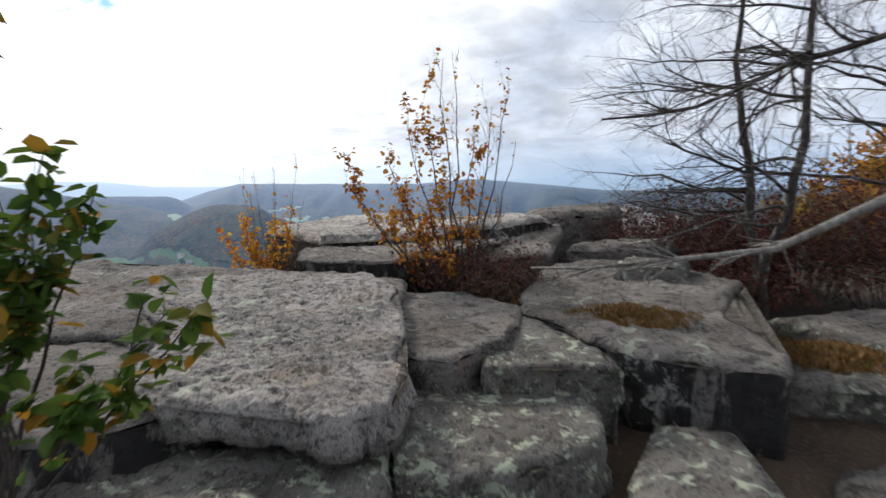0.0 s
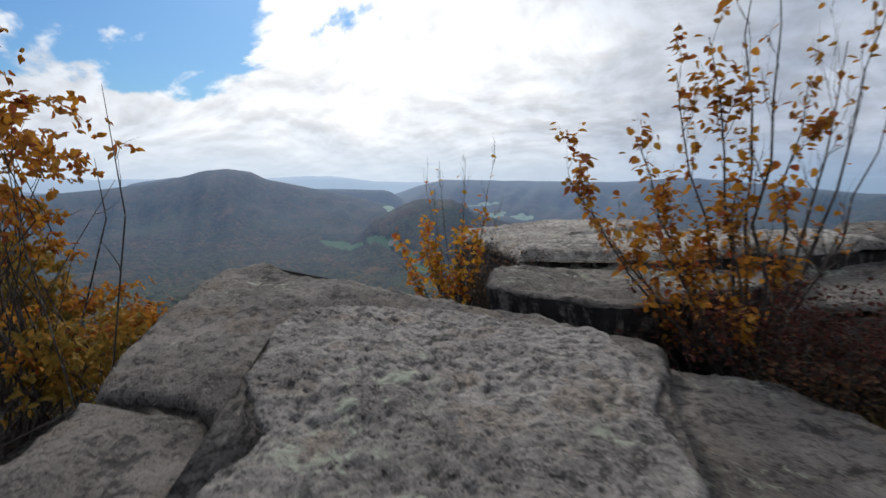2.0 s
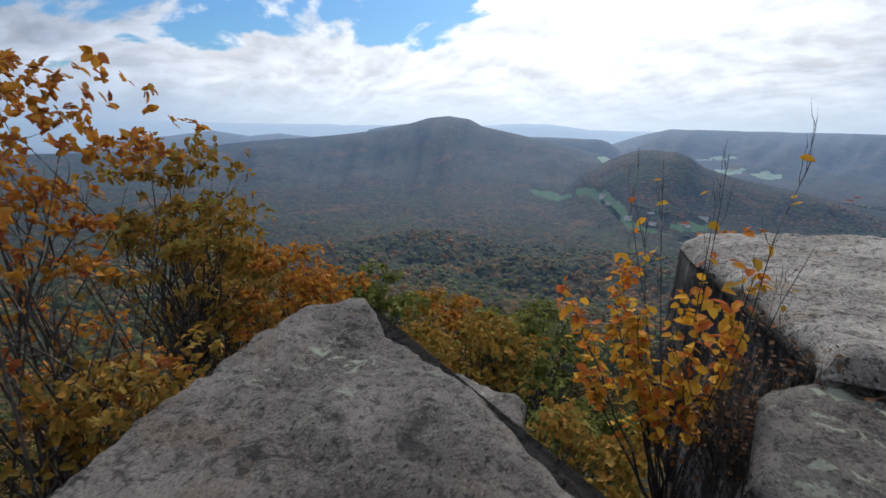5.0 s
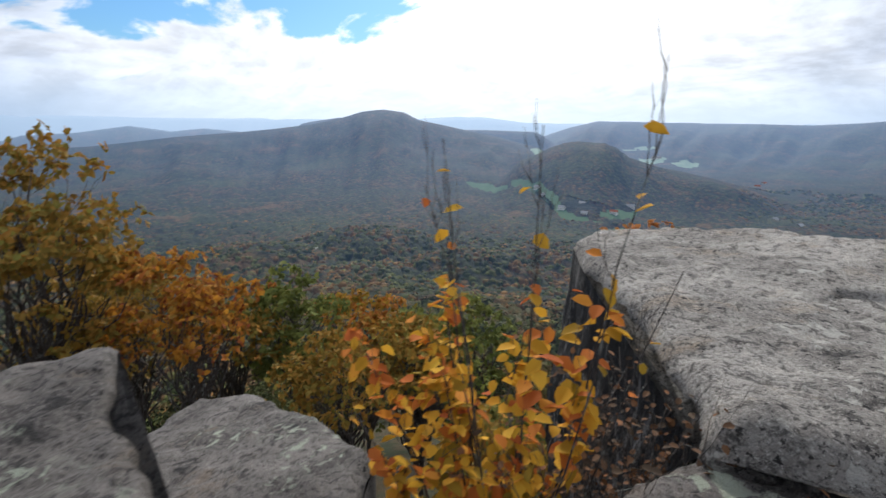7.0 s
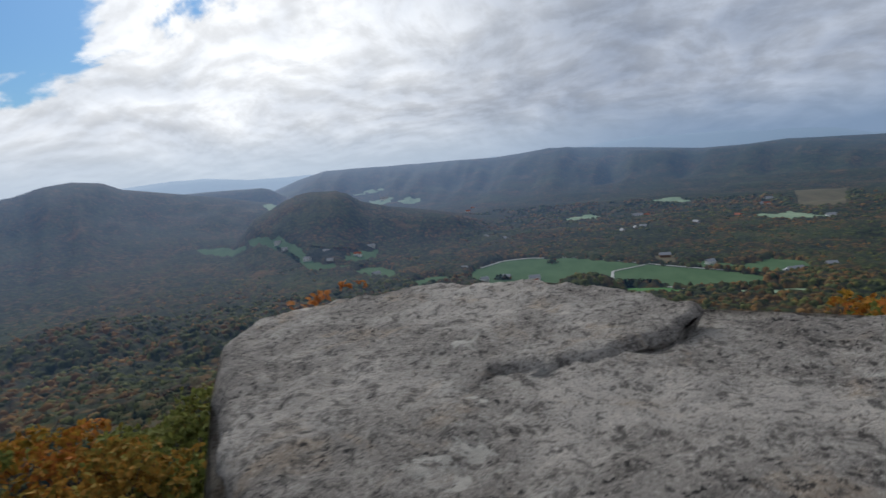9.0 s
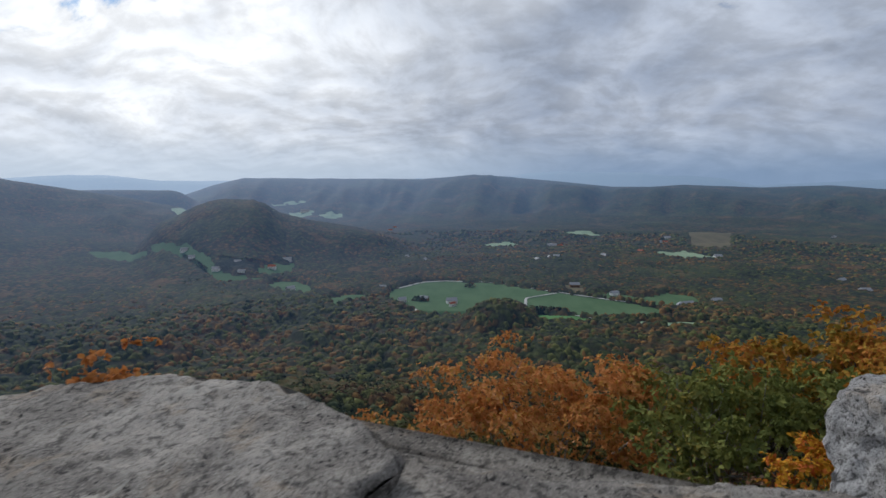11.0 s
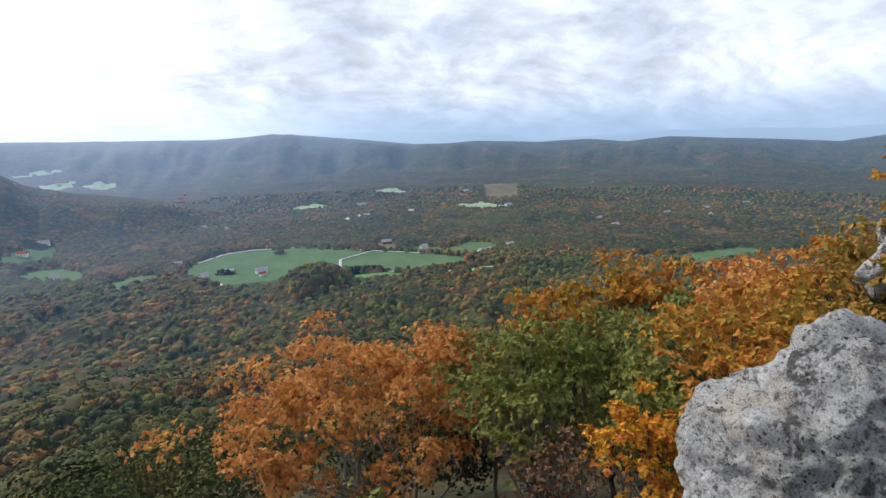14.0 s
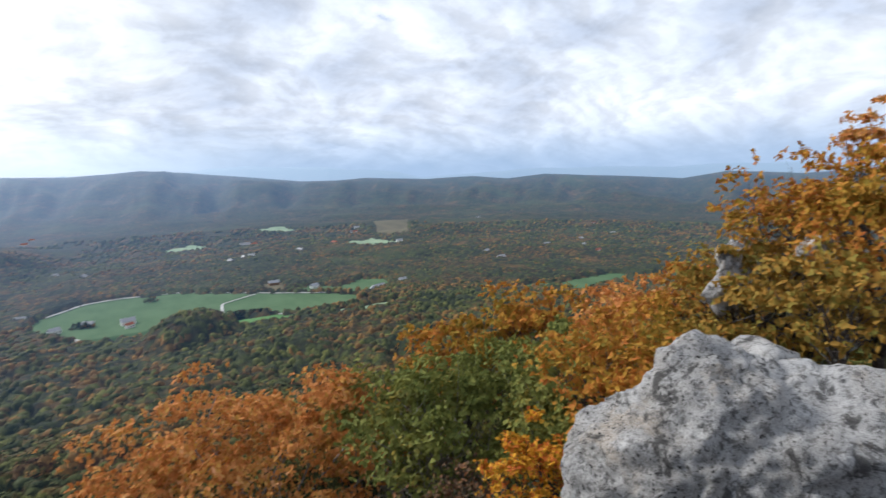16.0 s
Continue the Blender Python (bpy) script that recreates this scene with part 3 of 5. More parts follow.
SLAB = "grey weathered sandstone slab"
rock("rock_slab", [(-3.0, 4.6), (-3.3, 4.88), (-3.9, 4.80), (-4.30, 4.78), (-4.87, 5.43), (-5.52, 6.52), (-5.98, 7.42), (-6.08, 7.85), (-5.8, 8.2), (-5.2, 8.05),
                   (-4.55, 7.85), (-3.7, 7.75), (-2.97, 7.5), (-2.3, 7.35), (-1.0, 7.15), (-0.55, 6.9), (-0.6, 5.0)],
     (-0.41, 0, 0.095), 1.5, rock_grey, SLAB + " tapering to a point above the cliff", 0.05, 0.05, 0.10, 0, -0.30, seed=1, side=rock_stain_shade)
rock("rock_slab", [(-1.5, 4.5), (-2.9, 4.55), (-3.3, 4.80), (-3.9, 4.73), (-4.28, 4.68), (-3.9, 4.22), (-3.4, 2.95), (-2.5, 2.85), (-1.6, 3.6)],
     (-0.10, 0, 0.03), 1.2, rock_grey, SLAB + " behind a narrow crack", 0.05, 0.04, 0.05, 0, -0.3, seed=2, side=rock_stain_shade)
rock("rock_slab", [(-9.0, 10.15), (-8.0, 10.4), (-7.0, 10.3), (-5.9, 10.15), (-4.85, 9.75), (-4.3, 8.9), (-4.4, 7.7), (-6.0, 7.5), (-8.0, 8.4)],
     (0.46, 0.28, 0), 2.4, rock_grey, "rounded lower shoulder of grey sandstone", 0.08, 0.05, 0.22, seed=3)
rock("rock_slab", [(-3.82, 6.36), (-3.5, 6.68), (-3.05, 6.82), (-2.2, 6.78), (-1.04, 6.76), (-0.62, 6.1), (-0.57, 5.72), (-0.43, 5.0), (-0.31, 3.18), (-0.78, 2.86), (-1.2, 3.0),
                   (-2.22, 3.26), (-2.38, 3.55), (-2.63, 4.6), (-3.07, 4.95), (-3.45, 5.6)],
     (-0.06, 0, 0.06), 0.24, rock_pitted, "pale grey sandstone slab with a pitted weathered top", 0.024, 0.035, 0.05, 0.075, 0.25, seed=4)
rock("rock_slab", [(-3.3, 3.5), (-0.35, 3.35), (-0.30, 2.5), (-0.2, 1.2), (-1.2, -0.4), (-3.2, 0.2), (-4.0, 2.2)], (-0.22, 0.02, 0), 0.9, rock_lichen,
     "dark grey rock ledge spotted with lichen", 0.07, 0.05, 0.15, seed=5)
rock("rock_slab", [(-0.9, 7.0), (-0.9, 5.72), (-0.7, 4.45), (0.1, 4.22), (0.60, 4.70), (0.96, 5.97), (0.36, 6.9)], (0.05, 0, 0), 0.6, rock_grey,
     "smooth brown-grey sandstone slab", 0.05, 0.03, 0.05, seed=6)
rock("rock_block", [(0.3, 4.32), (1.55, 4.10), (1.5, 5.05), (1.05, 6.1), (0.5, 5.3)], (-0.06, 0, 0), 0.7, rock_lichen, "grey rock block with pale green lichen", 0.05, 0.04, 0.05, seed=7)
rock("rock_block", [(-0.6, 4.6), (-0.05, 4.6), (1.2, 4.45), (1.28, 3.92), (1.05, 3.28), (0.34, 2.98), (-0.6, 2.90)], (-0.3, 0, 0), 0.7, rock_lichen,
     "flat grey rock block covered with pale lichen", 0.05, 0.04, 0.06, seed=8)
# side colour also stands in for the shade on this steep face
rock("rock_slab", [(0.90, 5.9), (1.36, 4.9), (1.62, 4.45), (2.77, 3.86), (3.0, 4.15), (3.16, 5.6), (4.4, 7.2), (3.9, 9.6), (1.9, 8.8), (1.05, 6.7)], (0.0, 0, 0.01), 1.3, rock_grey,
     "broad grey rock slab with steep sides darkened by stains and painted shade", 0.06, 0.06, 0.07, seed=9, side=rock_stain_shade)
rock("rock_block", [(1.84, 4.12), (2.45, 3.95), (2.12, 3.0), (2.0, 1.6), (0.95, 1.6), (1.15, 3.0)], (-0.5, 0, 0), 0.6, rock_lichen, "low greenish rock block between slabs", 0.06, 0.03, 0.05, seed=10)
rock("rock_slab", [(2.85, 3.4), (4.6, 4.0), (6.5, 3.5), (6.0, 1.0), (3.4, 0.8), (2.7, 2.2)], (-0.55, 0, 0), 0.6, rock_grey, "grey rock slab strewn with leaf litter", 0.08, 0.04, 0.14, seed=11)
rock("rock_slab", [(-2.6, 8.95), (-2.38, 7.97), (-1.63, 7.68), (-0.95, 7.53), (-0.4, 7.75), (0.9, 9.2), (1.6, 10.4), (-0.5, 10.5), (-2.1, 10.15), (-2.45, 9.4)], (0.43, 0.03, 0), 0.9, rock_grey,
     "grey sandstone ledge with a dark undercut front", 0.05, 0.05, 0.06, 0, 0.3, seed=12, side=rock_stain_shade)
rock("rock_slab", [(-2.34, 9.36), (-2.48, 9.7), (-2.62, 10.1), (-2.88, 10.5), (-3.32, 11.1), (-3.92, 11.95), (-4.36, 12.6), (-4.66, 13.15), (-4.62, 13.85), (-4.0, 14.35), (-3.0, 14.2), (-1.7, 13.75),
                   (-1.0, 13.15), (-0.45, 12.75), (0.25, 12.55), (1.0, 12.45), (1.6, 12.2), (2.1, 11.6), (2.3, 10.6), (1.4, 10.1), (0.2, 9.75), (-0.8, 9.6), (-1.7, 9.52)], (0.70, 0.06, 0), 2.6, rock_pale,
     "big pale grey sandstone block at the cliff edge", 0.055, 0.055, 0.20, seed=13, side=rock_stain_shade)
rock("rock_slab", [(-2.05, 11.62), (-1.92, 11.92), (-1.4, 12.0), (-0.78, 12.1), (-0.52, 12.5), (-0.98, 13.05), (-1.7, 13.66), (-3.0, 14.05), (-3.85, 14.1), (-4.3, 13.6), (-4.2, 13.0), (-3.2, 12.0)],
     (0.135, 0.115, 0.06), 0.28, rock_pale, "upper layer of pale sandstone with an overhanging lip", 0.04, 0.04, 0.06, 0, 0.5, seed=14)
rock("boulder", [(1.75, 11.2), (2.1, 12.4), (3.3, 13.0), (4.3, 12.6), (4.1, 11.3), (2.7, 10.8)], (0.92, 0, 0), 1.6, rock_grey, "grey layered boulder on the plateau", 0.07, 0.07, 0.2, seed=15)
rock("boulder", [(2.3, 9.5), (3.0, 10.3), (4.2, 10.2), (4.5, 9.4), (3.3, 9.1)], (0.38, 0, 0), 1.1, rock_grey, "low grey boulder among shrubs", 0.07, 0.06, 0.2, seed=16)
rock("rock_block", [(-2.75, 7.3), (-0.6, 6.95), (-0.2, 7.5), (-0.6, 8.1), (-1.6, 8.3), (-2.6, 8.6)], (-0.32, 0, 0), 0.5, rock_grey, "dark rubble wedged between two slabs", 0.07, 0.12, 0.10, seed=17, side=rock_stain_shade)
rock("rock_slab", [(4.7, 7.2), (8.6, 7.8), (9.0, 5.6), (5.3, 5.3)], (-0.42, 0, 0), 0.5, rock_grey, "flat pale rock pavement on the plateau", 0.10, 0.06, 0.12, seed=18)
rock("rock_block", [(3.35, 4.7), (3.6, 5.7), (4.5, 5.9), (5.3, 5.0), (4.6, 4.3)], (-0.38, 0, 0), 0.6, rock_lichen, "low rock block with moss and grass", 0.08, 0.07, 0.10, seed=19)
rock("rock_block", [(2.6, 7.6), (3.2, 8.6), (4.0, 8.0), (3.4, 7.0)], (0.30, 0, 0), 0.7, rock_lichen, "lichen-covered rock lying on the slab", 0.07, 0.06, 0.10, seed=20)
rock("rock_slab", [(-2.35, 9.5), (-1.2, 9.1), (0.4, 9.0), (1.9, 8.95), (2.6, 10.9), (-2.45, 10.9)], (-1.84, 0.06, 0.22), 0.8, rock_grey, "sloping grey rock shelf below the big block", 0.06, 0.05, 0.07, seed=21)
boulder("boulder", (5.55, 14.85, -0.75), (((0.03, 0.18, 1.20), (0.40, 0.40, 0.36)), ((0.10, 0.05, 0.80), (0.68, 0.62, 0.55)), ((-0.52, 0.5, 0.20), (0.74, 0.74, 0.70)), ((-0.22, 0.25, 0.42), (0.80, 0.75, 0.62)),
                                          ((0.59, -0.63, 0.14), (1.05, 1.05, 0.95)), ((-0.15, -0.3, 0.55), (0.50, 0.50, 0.46)), ((0.55, -0.35, 0.60), (0.85, 0.85, 0.70)), ((0.98, -0.94, 0.47), (0.8, 0.8, 0.72)),
                                          ((0.0, 0.0, -0.6), (1.5, 1.5, 1.2))),
        rock_white, "whitish boulder with black and rusty lichen blotches", 0.17, 6, 3)

# ---------- plants: materials ----------
def leaf_material(name, colours, see_through=0.35, patch=0.0):
    """Leaves: one hue out of a few for each leaf; light also shines through them."""
    m, N = material(name)
    geo = N.n("ShaderNodeNewGeometry")
    r = geo.outputs["Random Per Island"]
    if patch:
        p = N.noise(geo.outputs["Position"], patch, 2, 0.5)
        r = N.math("ADD", N.math("MULTIPLY", r, 0.55), N.math("MULTIPLY", N.step(p, 0.32, 0.68), 0.45), clamp=True)
    ramp = N.n("ShaderNodeValToRGB", ins={0: r})
    el = ramp.color_ramp.elements
    for i, c in enumerate(colours):
        e = el[i] if i < 2 else el.new(1.0)
        e.color = (*c, 1)
    for i in range(len(colours)):
        el[i].position = i / (len(colours) - 1)
    col = ramp.outputs[0]
    p = N.n("ShaderNodeBsdfPrincipled", ins={"Base Color": col, "Roughness": 0.75, "Specular IOR Level": 0.08})
    tr = N.n("ShaderNodeBsdfTranslucent", ins={0: col})
    mx = N.n("ShaderNodeMixShader", ins={0: see_through, 1: p.outputs[0], 2: tr.outputs[0]})
    N.n("ShaderNodeOutputMaterial", ins={0: mx.outputs[0]})
    return m


def ramp_set(m, colours):
    for n in m.node_tree.nodes:
        if n.bl_idname == "ShaderNodeValToRGB":
            el = n.color_ramp.elements
            for i, c in enumerate(colours):
                el[i].position, el[i].color = i / (len(colours) - 1), (*c, 1)
    return m


def leaves_of(name, colours, see=0.35, patch=0.0):
    return ramp_set(leaf_material(name, colours, see, patch), colours)


leaf_gold = leaves_of("leaf_gold", [(0.230, 0.161, 0.023), (0.598, 0.310, 0.029), (0.713, 0.414, 0.046), (0.575, 0.196, 0.034), (0.437, 0.115, 0.034)])
leaf_bush = leaves_of("leaf_bush", [(0.30, 0.085, 0.030), (0.44, 0.19, 0.026), (0.52, 0.235, 0.030), (0.30, 0.17, 0.038), (0.26, 0.062, 0.030)])
leaf_rust = leaves_of("leaf_rust", [(0.26, 0.10, 0.035), (0.50, 0.205, 0.055), (0.60, 0.255, 0.090), (0.47, 0.265, 0.055), (0.68, 0.35, 0.180)], 0.3, 0.5)
leaf_orange = leaves_of("leaf_orange", [(0.13, 0.13, 0.028), (0.32, 0.20, 0.030), (0.44, 0.23, 0.038), (0.44, 0.145, 0.035), (0.28, 0.21, 0.038)], 0.3, 0.35)
leaf_green = leaves_of("leaf_green", [(0.085, 0.105, 0.028), (0.14, 0.165, 0.045), (0.21, 0.22, 0.055), (0.17, 0.18, 0.055), (0.31, 0.23, 0.045)], 0.3, 0.4)
leaf_tawny = leaves_of("leaf_tawny", [(0.12, 0.105, 0.025), (0.25, 0.165, 0.035), (0.37, 0.190, 0.038), (0.22, 0.20, 0.045), (0.34, 0.145, 0.035)], 0.3, 0.5)
leaf_sapling = leaves_of("leaf_sapling", [(0.035, 0.07, 0.015), (0.06, 0.11, 0.02), (0.10, 0.15, 0.025), (0.05, 0.09, 0.02), (0.35, 0.17, 0.02)])
leaf_red = leaves_of("leaf_red", [(0.050, 0.018, 0.016), (0.095, 0.027, 0.024), (0.135, 0.042, 0.034), (0.070, 0.034, 0.020), (0.042, 0.024, 0.016)], 0.2)
leaf_dead = leaves_of("leaf_dead", [(0.07, 0.045, 0.03), (0.14, 0.075, 0.04), (0.22, 0.10, 0.045), (0.12, 0.08, 0.05), (0.05, 0.035, 0.025)], 0.15)
grass_dry = leaves_of("grass_dry", [(0.20, 0.09, 0.03), (0.26, 0.14, 0.05), (0.13, 0.11, 0.04), (0.30, 0.17, 0.08), (0.10, 0.07, 0.03)], 0.2)


def bark_material(name, a, b):
    m, N = material(name)
    pos = N.n("ShaderNodeNewGeometry").outputs["Position"]
    n = N.noise(N.scaled(pos, (1, 1, 0.25)), 22, 5, 0.65)
    l = N.noise(pos, 7, 4, 0.6)
    col = N.mix(N.step(n, 0.35, 0.65), a, b)
    col = N.mix(N.step(l, 0.56, 0.66, 0, 0.6), col, (0.30, 0.31, 0.27, 1))
    finish(N, col, 0.9, bump(N, n, 0.7, 0.02))
    return m


bark = bark_material("bark", (0.035, 0.028, 0.024, 1), (0.085, 0.07, 0.06, 1))
bark_pale = bark_material("bark_pale", (0.12, 0.105, 0.09, 1), (0.26, 0.235, 0.21, 1))


# ---------- plants: shapes ----------
def leaf_mesh(name, at, along, up, size, mat, width=0.36):
    """Folded leaves of six corners; at, along, up: (n, 3); size: (n,)."""
    n = len(at)
    along = along / (np.linalg.norm(along, axis=1, keepdims=True) + 1e-9)
    side = np.cross(along, up)
    side /= np.linalg.norm(side, axis=1, keepdims=True) + 1e-9
    nor = np.cross(side, along)
    s = size[:, None]
    rows = [at, at + (along * .28 + side * width + nor * .10) * s, at + (along * .70 + side * width * .8 + nor * .07) * s, at + (along - nor * .08) * s,
            at + (along * .70 - side * width * .8 + nor * .07) * s, at + (along * .28 - side * width + nor * .10) * s]
    v = np.stack(rows, 1).reshape(-1, 3)
    b = np.arange(n)[:, None] * 6
    loops = np.concatenate([b + np.array([[0, 1, 2, 3]]), b + np.array([[0, 3, 4, 5]])], 1).ravel()
    me = bpy.data.meshes.new(name)
    me.vertices.add(n * 6)
    me.vertices.foreach_set("co", v.astype(np.float32).ravel())
    me.loops.add(n * 8)
    me.loops.foreach_set("vertex_index", loops.astype(np.int32))
    me.polygons.add(n * 2)
    me.polygons.foreach_set("loop_start", np.arange(0, n * 8, 4, dtype=np.int32))
    me.materials.append(mat)
    me.update(calc_edges=True)
    return me


def tubes(name, lines, mat, sides=6):
    """Tapered branches as one mesh; each line: list of (point, radius)."""
    verts, faces = [], []
    for line in lines:
        prev = None
        k = sides if line[0][1] > 0.02 else (4 if line[0][1] > 0.006 else 3)
        for i, (p, r) in enumerate(line):
            q = line[min(i + 1, len(line) - 1)][0] - line[max(i - 1, 0)][0]
            q = q.normalized() if q.length > 1e-6 else Vector((0, 0, 1))
            a = q.orthogonal().normalized()
            b = q.cross(a)
            base = len(verts)
            for j in range(k):
                t = 2 * math.pi * j / k
                verts.append(p + (a * math.cos(t) + b * math.sin(t)) * r)
            if prev is not None:
                for j in range(k):
                    faces.append((prev + j, prev + (j + 1) % k, base + (j + 1) % k, base + j))
            prev = base
        faces.append(tuple(range(prev, prev + k)))
    return mesh_from(name, verts, faces, mat)


def limb(rng, start, heading, length, radius, steps=6, wander=0.18, lift=0.0, tip=0.25):
    """One wandering branch."""
    p, d = Vector(start), Vector(heading).normalized()
    line = [(p.copy(), radius)]
    for i in range(1, steps + 1):
        d = (d + Vector((rng.gauss(0, wander), rng.gauss(0, wander), rng.gauss(0, wander) + lift))).normalized()
        p = p + d * (length / steps)
        line.append((p.copy(), radius * (1 - (1 - tip) * i / steps)))
    return line


def fork(rng, line, count, length, levels, out, spread=0.8, lift=0.05, start=0.3, wander=0.2):
    """Side branches along a line, level by level, into out; returns nothing."""
    for _ in range(count):
        k = rng.uniform(start, 0.98)
        f = k * (len(line) - 1)
        i = min(int(f), len(line) - 2)
        p = line[i][0].lerp(line[i + 1][0], f - i)
        r = line[i][1] * 0.55
        d = (line[i + 1][0] - line[i][0]).normalized()
        d = (d + Vector((rng.gauss(0, spread), rng.gauss(0, spread), rng.gauss(0, spread * 0.8) + lift))).normalized()
        b = limb(rng, p, d, length * rng.uniform(0.5, 1.2), max(r, 0.0022), 5, wander, lift)
        out.append(b)
        if levels > 1:
            fork(rng, b, max(2, count // 2), length * 0.5, levels - 1, out, spread, lift, 0.2, wander)


def part(name, me, parent, label=""):
    ob = new(name, me)
    ob.parent = parent
    if label:
        ob["label"] = label
    return ob


def thing(name, base, label, category, group=""):
    e = new(name)
    e.empty_display_size = 0.2
    e.location = base
    return tagged(e, label, category, group)


def local(e, me):
    me.transform(Matrix.Translation(-e.location))
    return me


def leaves_on(lines, n, size, rs, droop=0.5, start=0.3, jitter=0.03):
    """Leaf places along branches."""
    at, al = [], []
    w = np.array([sum((b[0] - a[0]).length for a, b in zip(l, l[1:])) for l in lines])
    pick = rs.choice(len(lines), n, p=w / w.sum())
    for j in pick:
        l = lines[j]
        f = rs.uniform(start, 1) * (len(l) - 1)
        i = min(int(f), len(l) - 2)
        p = l[i][0].lerp(l[i + 1][0], f - i)
        at.append(p)
        al.append((rs.normal(), rs.normal(), rs.normal() * 0.5 - droop))
    at = np.array([tuple(p) for p in at]) + rs.normal(0, jitter, (n, 3))
    up = rs.normal(0, 0.5, (n, 3)) + np.array([0, 0, 1.0])
    return at, np.array(al), up, size * rs.uniform(0.6, 1.25, n)


def crown_points(rs, centre, radii, clumps, clump_r, n, shell=0.55):
    """Leaf places in a crown out of many clumps, with gaps between them."""
    u = rs.normal(size=(clumps, 3))
    u /= np.linalg.norm(u, axis=1, keepdims=True)
    u[:, 2] = np.where(u[:, 2] < -0.75, -u[:, 2] * 0.4, u[:, 2])
    c = np.array(centre) + u * np.array(radii) * rs.uniform(shell, 1.0, (clumps, 1)) + rs.normal(0, 0.10, (clumps, 3)) * np.array(radii)
    cr = clump_r * rs.uniform(0.35, 1.25, clumps)
    k = rs.randint(0, clumps, n)
    v = rs.normal(size=(n, 3))
    v /= np.linalg.norm(v, axis=1, keepdims=True)
    v[:, 2] = np.where(v[:, 2] < -0.2, np.abs(v[:, 2]) * 0.6, v[:, 2])
    at = c[k] + v * (cr[k] * rs.uniform(0.45, 1.1, n) * np.where(rs.uniform(0, 1, n) < 0.1, 1.5, 1.0))[:, None] * np.array([1.2, 1.2, 0.7])
    along = v + rs.normal(0, 0.6, (n, 3))
    up = rs.normal(0, 0.6, (n, 3)) + np.array([0, 0, 0.8])
    return c, at, along, up


def tree(name, base, centre, radii, mat, label, leaves=4000, size=0.16, clumps=40, clump_r=0.9, seed=0, trunk_r=0.16, wood=None, group="trees of the slope"):
    """A broadleaf tree: trunk with limbs into every clump, and a crown of leaves."""
    wood = wood or bark
    rng, rs = random.Random(seed), np.random.RandomState(seed)
    e = thing(name, base, label, "tree", group)
    tips = leaves // 5
    leaves = tips * 5
    c, at, out, _ = crown_points(rs, centre, radii, clumps, clump_r, tips)
    # five leaves spread from every twig tip
    at = np.repeat(at, 5, 0) + rs.normal(0, size * 0.12, (leaves, 3))
    out = np.repeat(out / (np.linalg.norm(out, axis=1, keepdims=True) + 1e-9), 5, 0)
    along = np.cross(out, rs.normal(0, 1, (leaves, 3)))
    along = along / (np.linalg.norm(along, axis=1, keepdims=True) + 1e-9) + out * rs.uniform(0.0, 0.7, (leaves, 1)) - np.array([0, 0, 0.25])
    up = out + np.array([0, 0, 0.5]) + rs.normal(0, 0.25, (leaves, 3))
    b, mid = Vector(base), Vector(centre)
    fork_at = b.lerp(mid, 0.55)
    trunk = [(b, trunk_r)]
    for i in range(1, 6):
        p = b.lerp(fork_at, i / 5) + Vector((rng.gauss(0, 1), rng.gauss(0, 1), 0)) * trunk_r * 0.6
        trunk.append((p, trunk_r * (1 - 0.09 * i)))
    lines = [trunk]
    for q in c[:: max(1, clumps // 26)]:
        q = Vector(q)
        s = trunk[rng.randint(2, 5)][0]
        l = [(s, trunk_r * 0.42)]
        for i in range(1, 6):
            p = s.lerp(q, i / 5) + Vector((rng.gauss(0, 1), rng.gauss(0, 1), rng.gauss(0, 1) + (0.8 if i < 4 else 0))) * (q - s).length * 0.045
            l.append((p, trunk_r * (0.42 - 0.075 * i)))
        lines.append(l)
        fork(rng, l, 4, clump_r * 1.1, 1, lines, 0.7, 0.1, 0.5)
    part("trunk", local(e, tubes("trunk", lines, wood)), e)
    part("crown", local(e, leaf_mesh("crown", at, along, up, size * rs.uniform(0.6, 1.3, leaves), mat, 0.30)), e)
    return e


